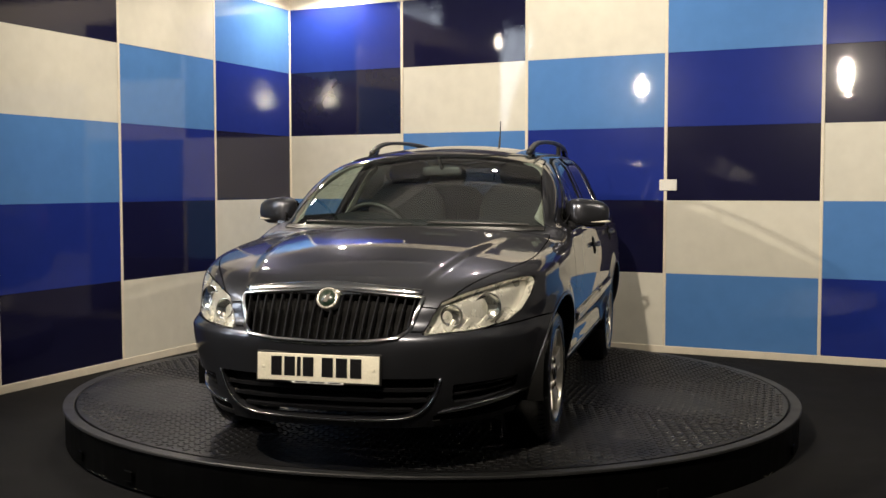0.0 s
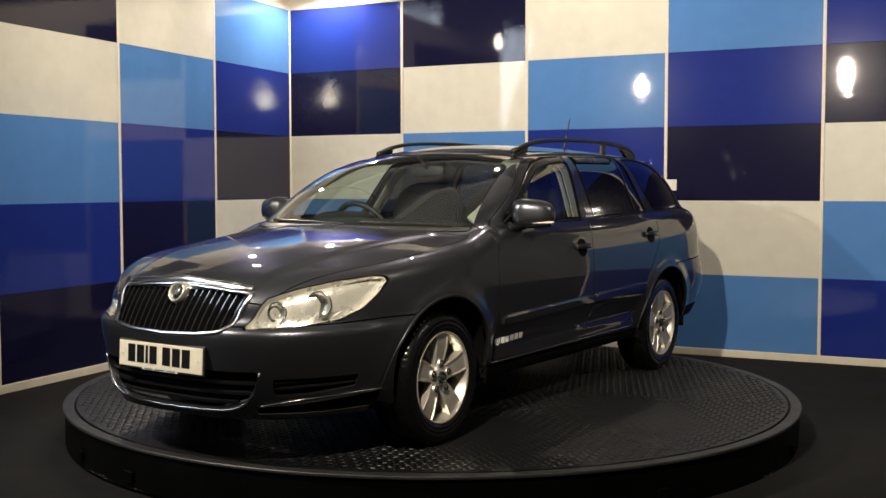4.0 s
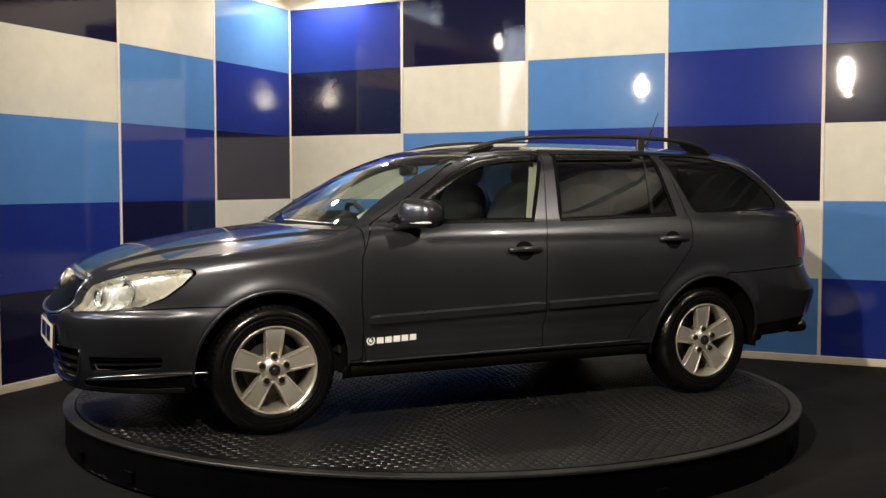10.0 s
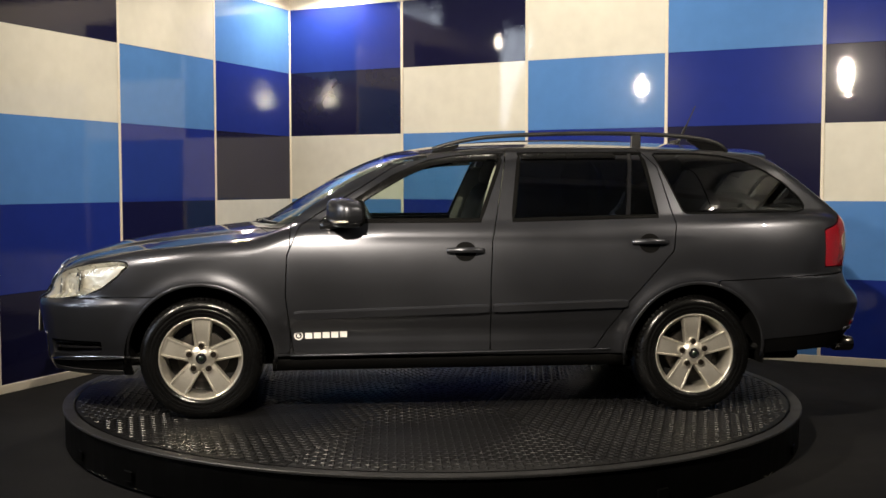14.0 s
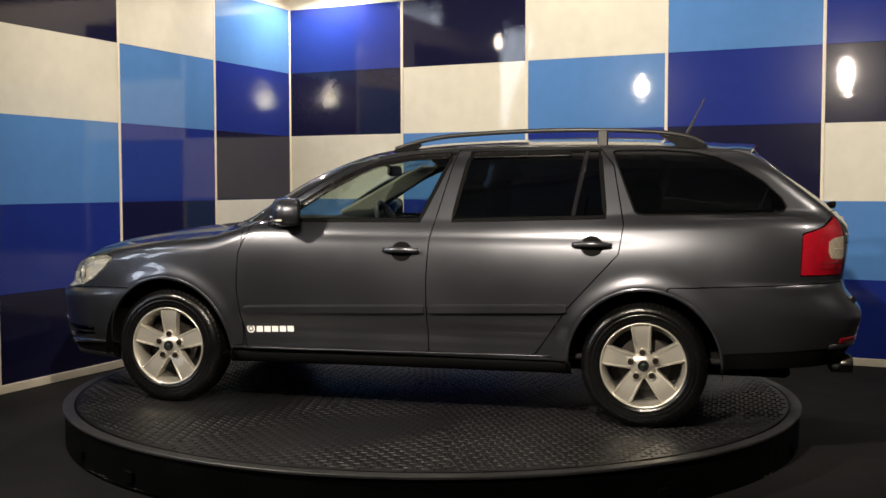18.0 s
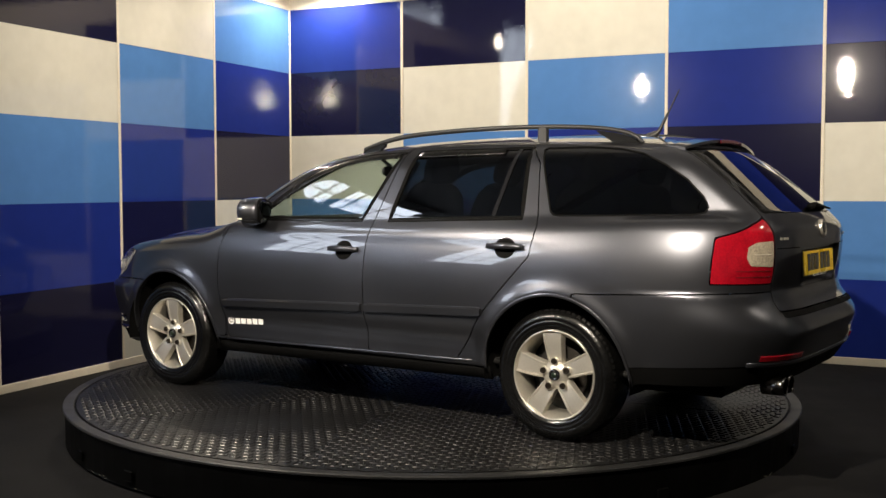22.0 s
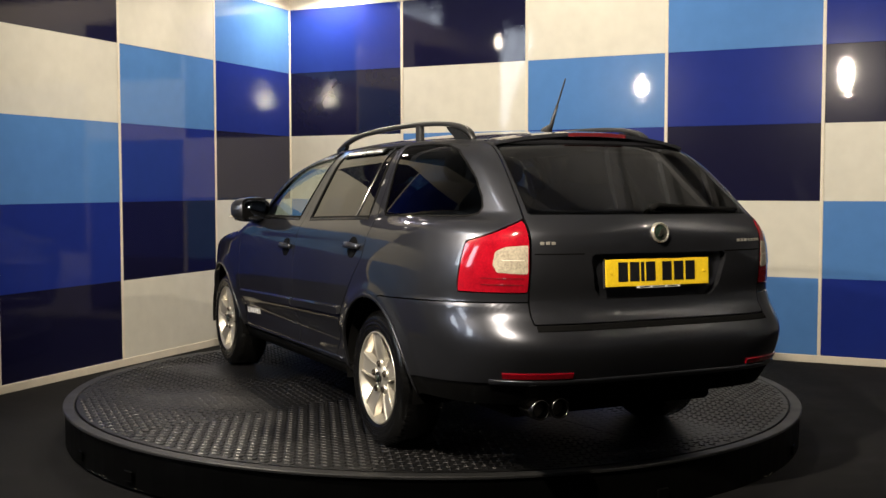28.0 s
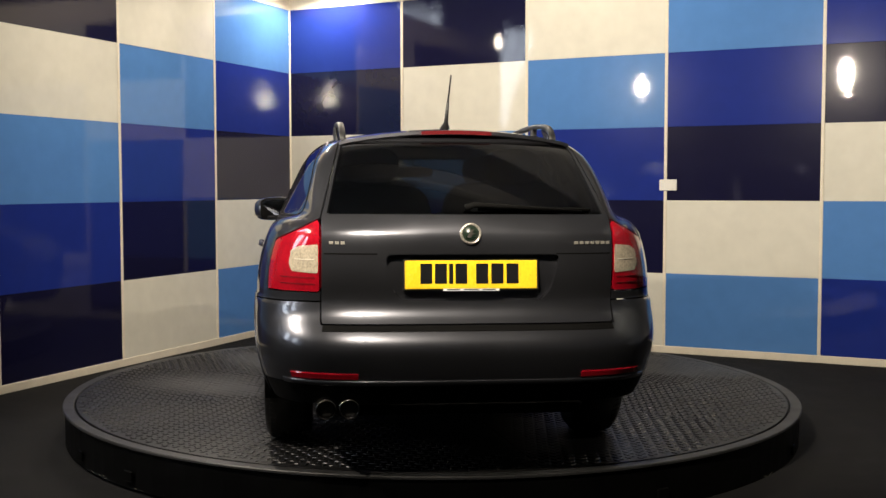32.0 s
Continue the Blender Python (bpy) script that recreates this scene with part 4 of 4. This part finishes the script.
def spoiler():
    q = np.linspace(-0.50, 0.50, 31)
    P = []
    for y in q:
        x = -1.80 + 0.16 * y * y
        z = float(on_top(-1.70, y)[2])
        P.append(((-1.66 + 0.1 * y * y, y, z + 0.003), (-1.76 + 0.14 * y * y, y, z + 0.002), (x - 0.03, y, z - 0.006), (x - 0.03, y, z - 0.020), (-1.76 + 0.14 * y * y, y, z - 0.05), (-1.66 + 0.1 * y * y, y, z - 0.05)))
    bm = bmesh.new()
    rows = [[bm.verts.new(v) for v in r] for r in P]
    for a, b in zip(rows, rows[1:]):
        for j in range(6):
            bm.faces.new((a[j], b[j], b[(j + 1) % 6], a[(j + 1) % 6]))
    bm.faces.new(rows[0])
    bm.faces.new(rows[-1][::-1])
    bmesh.ops.recalc_face_normals(bm, faces=bm.faces)
    s = part("spoiler", bm, PAINT, tailgate, "roof spoiler over the rear window")
    P = np.array([(-1.834 + 0.16 * y * y, y, float(on_top(-1.70, y)[2]) - 0.016) for y in np.linspace(-0.15, 0.15, 9)])
    part("brake_light", bar(P, np.tile([-1.0, 0, 0.1], (9, 1)), 0.018, 0.006), DEEPRED, s, "red high brake light")


spoiler()


def roof_fittings():
    for sgn in (1, -1):
        y = 0.478
        pts = curve2([(0.085, 1.398), (-0.03, 1.432), (-0.168, 1.459), (-0.38, 1.477), (-0.61, 1.487), (-1.05, 1.490), (-1.28, 1.481), (-1.42, 1.466), (-1.50, 1.448), (-1.550, 1.424), (-1.575, 1.398)], 44)
        r = part("roof_rail", bar(np.stack([pts[:, 0], sgn * (y + 0.016 * np.sin(np.linspace(0, 3.14, 44))), pts[:, 1] - 0.014], -1), np.tile([0, 0, 1.0], (44, 1)), 0.028, 0.022), BLACK, car, "black roof rail", True)
        for lo, hi, ends in ((-1.565, -1.34, (-1.43, -1.34)), (-0.06, 0.085, (-0.06, -0.02))):
            xs = np.linspace(lo, hi, 12)
            top = [(float(x), float(np.interp(-x, -pts[:, 0], pts[:, 1])) - 0.016) for x in xs]
            low = [(float(x), min(float(on_top(float(x), sgn * (y + 0.008))[2]) - 0.004 + 0.55 * max(0.0, (x - ends[0]) if lo < -1 else (ends[1] - x)), t[1] - 0.004)) for x, t in zip(xs, top)]
            part("rail_end", slab(top + low[::-1], 0.024, pose(0, sgn * (y + 0.006) + 0.012, 0, 90, 0, 0)), SMOKE, r, "solid tapered end of the rail")
        for x in (-1.046,):
            z = float(on_top(x, sgn * y)[2])
            top = float(np.interp(-x, -pts[:, 0], pts[:, 1])) - 0.008
            part("foot", box(0.055, 0.026, max(0.02, top - z + 0.02), (x, sgn * (y + 0.015), (z + top) / 2 - 0.004), 0.006, 1), BLACK, r)
        pts = on_top(np.linspace(0.30, -1.65, 30), np.full(30, sgn * 0.545))
        part("roof_channel", bar(pts, outward(pts), 0.012, 0.003, -0.001), BLACK, car, "black roof channel strip")
    z = float(on_top(-1.44, 0)[2])
    a = part("antenna", tube([(-1.40, 0, z - 0.004), (-1.43, 0, z + 0.012), (-1.455, 0, z + 0.03), (-1.50, -0.003, z + 0.12)], [0.026, 0.019, 0.010, 0.0062], 12), BLACK, car, "short black roof antenna", True)
    part("mast", tube([(-1.50, -0.003, z + 0.12), (-1.553, -0.01, z + 0.232), (-1.556, -0.01, z + 0.238)], [0.0045, 0.0035, 0.0025], 8), BLACK, a)


roof_fittings()


def side_fittings(sgn):
    f_door, r_door = doors[sgn]
    side = lambda f: half(sgn, f)
    # rubbing strips along the doors
    for door, a, b in ((f_door, (0.818, 0.532), (-0.178, 0.563)), (r_door, (-0.204, 0.564), (-0.912, 0.586))):
        x, z = np.linspace(a[0], b[0], 30), np.linspace(a[1], b[1], 30)
        P = on_side(x, z, sgn)
        wide = 0.044 * np.minimum(1, 0.8 + np.minimum(np.arange(30), np.arange(30)[::-1]) / 5.0)
        part("rubbing_strip", bar(P, outward(P), wide, 0.020, -0.001, False, True), PAINT, door, "body-coloured rubbing strip")
    # handles, each over a flat dark patch for the shade in its bowl
    for door, hx, hz in ((f_door, -0.058, 0.855), (r_door, -1.033, 0.897)):
        bowl = overlay("handle_bowl", side(lambda x, y, z: np.hypot((x - hx) / 1.12, z - hz) - 0.050), MATT_BLACK, door, "flat dark patch for the handle bowl's shade", 0.003, 0.004)
        pts = on_side(np.linspace(hx + 0.098, hx - 0.098, 13), np.full(13, hz + 0.004), sgn)
        n = outward(pts)
        lift = 0.006 + 0.026 * np.sin(np.linspace(0.15, 2.99, 13))
        part("handle", bar(pts + n * lift[:, None], n, 0.030 * np.sin(np.linspace(0.9, 2.24, 13)), 0.012, -0.004), PAINT, door, "body-coloured door handle", True)
    # black belt strip under the windows, frame edges, divider
    for door, a, b in ((f_door, 0.66, -0.145), (r_door, -0.31, -1.095)):
        x = np.linspace(a, b, 24)
        z = np.interp(x, [-1.1, -0.31, -0.14, 0.67], [1.036, 1.012, 1.010, 1.004])
        P = on_side(x, z, sgn)
        part("belt_strip", bar(P, outward(P), 0.016, 0.004, -0.001), SMOKE, door, "black window belt strip")
    for door, outline in ((f_door, F_WINDOW), (r_door, R_WINDOW)):
        dense = []
        loop = np.array(outline)
        for a, b in zip(loop, np.roll(loop, -1, 0)):
            for k in range(8):
                dense.append(a + (b - a) * k / 8)
        dense = np.array(dense)
        P = on_side(dense[:, 0], dense[:, 1], sgn)
        part("window_seal", bar(P, outward(P), 0.022, 0.004, -0.002, True), MATT_BLACK, door, "black window seal")
    loop = np.array(Q_WINDOW)
    dense = np.concatenate([a + (b - a) * np.linspace(0, 1, 8, endpoint=False)[:, None] for a, b in zip(loop, np.roll(loop, -1, 0))])
    P = on_side(dense[:, 0], dense[:, 1], sgn)
    part("window_seal", bar(P, outward(P), 0.009, 0.003, -0.001, True), MATT_BLACK, car, "black seal of the quarter window")
    x = np.linspace(-0.930, -0.980, 10)
    P = on_side(x, np.linspace(1.037, 1.374, 10), sgn)
    part("divider", bar(P, outward(P), 0.022, 0.004, -0.003), GLOSSBLACK, r_door, "black window divider")
    # wind deflectors
    for door, xs, zs in ((f_door, [0.60, 0.40, 0.25, 0.119, -0.05, -0.26], [1.040, 1.170, 1.255, 1.308, 1.338, 1.352]), (r_door, [-0.385, -0.60, -0.90], [1.352, 1.357, 1.362])):
        x = np.linspace(xs[0], xs[-1], 24)
        P = on_side(x, np.interp(-x, [-q for q in xs], zs), sgn)
        part("wind_deflector", bar(P, outward(P), 0.042, 0.006), SMOKE, door, "dark plastic wind deflector", True)
    # door decal as plain white shapes
    at = on_side(0.797, 0.423, sgn)
    m = facing_plate(at, outward(at[None])[0])
    d = part("decal", lathe([(0.016, 0.0), (0.016, 0.0015), (0.0225, 0.0015), (0.0225, 0.0)], 32, m), DECAL, f_door, "white ring of a door decal")
    part("decal_mark", slab([(-0.009, -0.007), (0.006, -0.009), (0.010, 0.0), (0.002, 0.003), (0.004, 0.010), (-0.007, 0.008)], 0.0012, m), DECAL, d)
    for k in range(5):
        at = on_side(0.746 - 0.0445 * k, 0.4235 + 0.0016 * k, sgn)
        m = facing_plate(at, outward(at[None])[0])
        part("decal_bar", box(0.036, 0.034, 0.0012, (0, 0, 0.0006), 0.0, 1, m), DECAL, d, "plain white decal bar")
    # mirror
    m = pose(0.552, sgn * 0.876, 1.050, 0, 0, sgn * 27)
    base = part("door_mirror", tube([on_side(0.66, 0.985, sgn) + np.array((0, -0.01 * sgn, 0)), (0.63, sgn * 0.80, 0.985), (0.585, sgn * 0.86, 1.000)], [0.060, 0.044, 0.040], 12, flat=0.5), GLOSSBLACK, f_door, "door mirror with body-coloured cap", True)
    bm = blob(0.160, 0.222, 0.146, (0.006, 0, 0.004), 3.2, 32)
    for v in bm.verts:
        c = v.co
        c.z *= 1 - 0.9 * max(0, -c.z) if c.z < 0 else 1
        c.x = max(c.x, -0.046)
        c.z -= 0.10 * c.y * sgn * (c.z > 0)
    bm.transform(m)
    part("cap", bm, PAINT, base, "body-coloured mirror cap", True)
    part("mirror_glass", blob(0.006, 0.192, 0.118, (0, 0, 0), 5, 20, m @ pose(-0.056, 0, 0.002, 0, -8, -6 * sgn)), MIRROR, base, "mirror glass, darkened for the dark it reflects", True)
    part("glass_frame", blob(0.010, 0.212, 0.136, (-0.0475, 0, 0.003), 5, 20, m), MATT_BLACK, base, "black mirror frame", True)
    part("under_tray", blob(0.130, 0.195, 0.044, (0.004, 0, -0.050), 2.6, 20, m), GLOSSBLACK, base, "", True)
    part("indicator", blob(0.050, 0.160, 0.018, (0.055, sgn * 0.028, -0.040), 2.6, 16, m), AMBER, base, "clear side indicator", True)
    part("corner_trim", slab([(0.0, 0.0), (0.13, 0.0), (0.045, 0.075)], 0.006, Matrix.Translation(Vector(on_side(0.565, 1.005, sgn))) @ pose(0, 0, 0, 90 - 24 * sgn if sgn > 0 else 90 + 24, 0, 0)), GLOSSBLACK, f_door)
    # sill and arch liners
    x = np.linspace(0.93, -0.93, 24)
    P = on_side(x, np.interp(x, [-0.93, 0.93], [0.275, 0.262]), sgn)
    part("sill_cover", bar(P - outward(P) * 0.02, outward(P), 0.07, 0.022), MATT_BLACK, car, "dark sill cover", True)
    P = on_side(x * 0.9, np.interp(x, [-0.93, 0.93], [0.338, 0.318]), sgn)
    part("sill_edge", bar(P, outward(P), 0.010, 0.007, -0.001), PAINT, car, "", True)
    for hx in (HUB_F, HUB_R):
        m = pose(hx, sgn * 0.46, HUB_Z, -90 * sgn, 0, 0)
        part("arch_liner", lathe([(ARCH + 0.012, 0.36), (ARCH + 0.012, 0.0), (0.0, -0.0)], 40, m, False, 198, 171 if sgn > 0 else -9), MATT_BLACK, car, "black wheel arch liner", True)
        a = np.linspace(-0.25, math.pi + 0.25, 40)
        xs, zs = hx + (ARCH + 0.008) * np.cos(a), HUB_Z + (ARCH + 0.008) * np.sin(a)
        keep = zs > 0.26
        P = on_side(xs[keep], zs[keep], sgn)
        part("arch_lip", bar(P, outward(P), 0.016, 0.005, -0.001), PAINT, car, "", True)


for sgn in (1, -1):
    side_fittings(sgn)


def wheel(hx, sgn, turn):
    w = new("wheel")
    w.parent = car
    w.matrix_basis = pose(hx, sgn * 0.722, HUB_Z - 0.002, -90 * sgn, 0, 0) @ pose(0, 0, 0, 0, 0, turn)
    R, r, b = 0.311, 0.213, 0.1
    part("tyre", lathe([(r - 0.012, -b), (r + 0.02, -b - 0.008), (R - 0.03, -b - 0.004), (R - 0.008, -b + 0.018), (R, -b + 0.04), (R, b - 0.04), (R - 0.008, b - 0.018), (R - 0.022, b - 0.002), (R - 0.035, b + 0.005), (R - 0.050, b + 0.008), (R - 0.053, b + 0.0055), (R - 0.057, b + 0.0085), (r + 0.030, b + 0.009), (r + 0.026, b + 0.006), (r + 0.020, b + 0.0085), (r + 0.010, b + 0.006), (r - 0.004, b - 0.004), (r - 0.012, b - 0.01)], 72, closed=True), RUBBER, w, "black tyre with a glossy sidewall", True)
    tyre = w.children[0]
    verts, faces = [], []
    for k in range(66):
        a = 2 * math.pi * k / 66
        for e in (1, -1):
            i = len(verts)
            for da in (-0.030, 0.030):
                for rad, h in ((R - 0.013, b - 0.012), (R - 0.0035, b - 0.020), (R + 0.0015, b - 0.042), (R - 0.02, b - 0.042)):
                    verts.append((rad * math.cos(a + da), rad * math.sin(a + da), e * h))
            faces += [(i, i + 1, i + 5, i + 4), (i + 1, i + 2, i + 6, i + 5), (i + 2, i + 3, i + 7, i + 6), (i, i + 1, i + 2, i + 3), (i + 4, i + 5, i + 6, i + 7)]
    me = bpy.data.meshes.new("shoulder_tread")
    me.from_pydata(verts, [], faces)
    tagged(link("shoulder_tread", me, RUBBER, tyre, "worn tread on the tyre's shoulders"), kind="stuff")
    rim = part("rim", lathe([(r - 0.002, b - 0.006), (r - 0.001, b + 0.002), (r - 0.005, b + 0.004), (r - 0.010, b - 0.001), (r - 0.013, b - 0.012), (r - 0.028, b - 0.034), (r - 0.034, -b), (r, -b)], 72, closed=True), ALLOY, w, "silver five-spoke alloy rim", True)
    part("brake_disc", lathe([(0.0, -0.01), (0.132, -0.01), (0.132, 0.012), (0.075, 0.012), (0.07, 0.03), (0.0, 0.03)], 40), STEEL, w, "steel brake disc")
    part("backing", lathe([(0.0, -0.03), (r - 0.03, -0.03)], 40), BLACK, w)
    for k in range(5):
        m = pose(0, 0, 0, 0, 0, 72 * k)
        bm = bmesh.new()
        rows = []
        for u in range(9):
            q = u / 8
            rad = 0.045 + (r - 0.050) * q
            hw = 0.035 + 0.017 * q
            crown = b - 0.026 + 0.024 * math.sin(q * 1.75) - 0.004 * q
            rows.append([bm.verts.new((rad, y, z)) for y, z in ((-hw - 0.004, crown - 0.035), (-hw, crown - 0.004), (-hw + 0.003, crown), (-hw + 0.009, crown), (-hw + 0.012, crown - 0.0045), (hw - 0.012, crown - 0.0045), (hw - 0.009, crown), (hw - 0.003, crown), (hw, crown - 0.004), (hw + 0.004, crown - 0.035))])
        for a, c in zip(rows, rows[1:]):
            for j in range(9):
                bm.faces.new((a[j], c[j], c[j + 1], a[j + 1]))
        bm.faces.new(rows[-1])
        bmesh.ops.recalc_face_normals(bm, faces=bm.faces)
        bm.transform(m)
        part("spoke", bm, ALLOY, rim)
        part("bolt_seat", lathe([(0.0205, b - 0.03), (0.0205, b - 0.009), (0.0175, b - 0.008), (0.0165, b - 0.02)], 20, m @ pose(0.064, 0, -0.003)), ALLOY, rim, "", True)
        part("wheel_bolt", lathe([(0.0145, b - 0.04), (0.0145, b - 0.005), (0.012, b - 0.001), (0.008, b - 0.001), (0.007, b - 0.005), (0, b - 0.005)], 14, m @ pose(0.064, 0, -0.003)), BOLT, rim)
    part("hub", lathe([(0.0, b - 0.012), (0.036, b - 0.012), (0.042, b - 0.016), (0.066, b - 0.024), (0.072, b - 0.05), (0.0, b - 0.05)], 40), ALLOY, rim, "", True)
    part("hub_cap", lathe([(0.0, b - 0.002), (0.019, b - 0.003), (0.022, b - 0.001), (0.026, b - 0.002), (0.028, b - 0.008), (0.028, b - 0.02)], 32), GLOSSBLACK, rim, "dark round hub cap", True)
    part("cap_mark", lathe([(0.0, b + 0.0005), (0.013, b - 0.0005), (0.014, b - 0.004)], 24), GREEN, rim, "small green mark", True)
    return w


for hx, turn in ((HUB_F, -91), (HUB_R, -86)):
    for sgn in (1, -1):
        wheel(hx, sgn, turn)


def under_and_inside():
    part("underbody", box(3.9, 1.05, 0.06, (-0.05, 0, 0.26), 0.02, 1), MATT_BLACK, car, "dark underbody")
    part("cabin_floor", box(2.9, 1.46, 0.03, (-0.55, 0, 0.33), 0.01, 1), BLACK, car)
    part("door_trim", box(1.62, 0.03, 0.62, (-0.03, 0.735, 0.66), 0.01, 1), CLOTH, car)
    part("door_trim", box(1.62, 0.03, 0.62, (-0.03, -0.735, 0.66), 0.01, 1), CLOTH, car)
    part("bulkhead", box(0.04, 1.40, 0.55, (0.90, 0, 0.62), 0.01, 1), BLACK, car)
    bm = blob(0.50, 1.36, 0.26, (0.72, 0, 0.885), 4, 32)
    dash = part("dashboard", bm, CLOTH, car, "dark dashboard", True)
    part("instrument_hood", blob(0.22, 0.36, 0.10, (0.56, -0.36, 1.0), 3, 24), CLOTH, dash, "", True)
    st = part("steering_wheel", lathe([(0.170, -0.012), (0.182, -0.016), (0.194, -0.012), (0.198, 0.0), (0.194, 0.012), (0.182, 0.016), (0.170, 0.012), (0.166, 0.0)], 40, pose(0.37, -0.37, 0.93, 0, -64, 0), True), BLACK, car, "black steering wheel", True)
    part("airbag_hub", blob(0.15, 0.17, 0.06, (0, 0, 0), 2.6, 20, pose(0.38, -0.37, 0.925, 0, -64, 0)), BLACK, st, "", True)
    for a in (0, 90, 180):
        part("spoke", box(0.03, 0.14, 0.014, (0, 0.11, 0), 0.004, 1, pose(0.38, -0.37, 0.925, 0, -64, 0) @ pose(0, 0, 0, 0, 0, a + 0)), BLACK, st)
    for x, y, w in ((0.05, 0.36, 0.50), (0.05, -0.36, 0.50), (-0.88, 0.34, 0.62), (-0.88, -0.34, 0.62)):
        s = part("seat", blob(0.52, w, 0.20, (x + 0.06, y, 0.57), 4, 28), CLOTH, car, "dark cloth seat", True)
        part("backrest", blob(0.17, w, 0.66, (0, 0, 0.33), 3.6, 28, pose(x - 0.20, y, 0.58, 0, -16, 0)), CLOTH, s, "", True)
        for k in (-0.06, 0.06):
            part("headrest_post", tube([(x - 0.375, y + k, 1.18), (x - 0.395, y + k, 1.26)], 0.006, 8), STEEL, s)
        part("headrest", blob(0.10, 0.27, 0.17, (0, 0, 0), 3, 24, pose(x - 0.40, y, 1.285, 0, -14, 0)), CLOTH, s, "", True)
    part("parcel_cover", box(0.75, 1.20, 0.02, (-1.62, 0, 0.98), 0.005, 1), CLOTH, car, "dark luggage cover")
    m = part("cabin_mirror", blob(0.035, 0.235, 0.065, (0.235, 0.0, 1.285), 4, 24), BLACK, car, "cabin mirror on the windscreen", True)
    part("mirror_stem", tube([(0.25, 0, 1.30), (0.33, 0, 1.36)], 0.012, 8), BLACK, m)
    q = np.linspace(0.10, -1.70, 12)
    head = bmesh.new()
    rows = []
    for x in q:
        rows.append([head.verts.new(Vector(on_top(x, y)) - Vector((0, 0, 0.04))) for y in np.linspace(-0.52, 0.52, 11)])
    for a, b in zip(rows, rows[1:]):
        for j in range(10):
            head.faces.new((a[j], a[j + 1], b[j + 1], b[j]))
    part("headliner", head, BEIGE, car, "pale grey headliner", True)
    for sgn in (1, -1):
        xs, zs = np.linspace(0.80, 0.16, 14), np.linspace(1.02, 1.36, 14)
        P = on_side(xs, zs, sgn)
        part("pillar_trim", bar(P - outward(P) * 0.030, -outward(P), 0.115, 0.012), BEIGE, car, "pale pillar trim")
        P = on_side(np.linspace(-0.17, -0.32, 10), np.linspace(0.90, 1.36, 10), sgn)
        part("pillar_trim", bar(P - outward(P) * 0.05, -outward(P), 0.10, 0.006), BEIGE, car, "pale pillar trim")
        part("seat_belt", bar(P - outward(P) * 0.075 + np.array((0.05, 0, 0)), outward(P), 0.045, 0.002), BEIGE, car, "pale grey seat belt")
    for y0, y1 in ((0.05, -0.56), (0.62, 0.12)):
        pts = on_front(np.linspace(y0, y1, 14), np.linspace(0.994, 1.004, 14))
        part("wiper", bar(pts, outward(pts), 0.012, 0.008), BLACK, car, "black windscreen wiper")


under_and_inside()


# ---- what moves ----
TURNS = [(0.0, 255.35), (4.5, 233.07), (9.0, 210.34), (13.5, 187.69), (18.0, 165.34), (22.5, 143.25), (27.0, 120.98), (32.0, 96.15)]


def motions():
    walk(platform, [(t, pose(0, 0, 0, 0, 0, a)) for t, a in TURNS])
    walk(car, [(t, TABLE @ pose(0, 0, 0, 0, 0, a) @ pose(-0.019, 0.105, 0.003)) for t, a in TURNS])


motions()
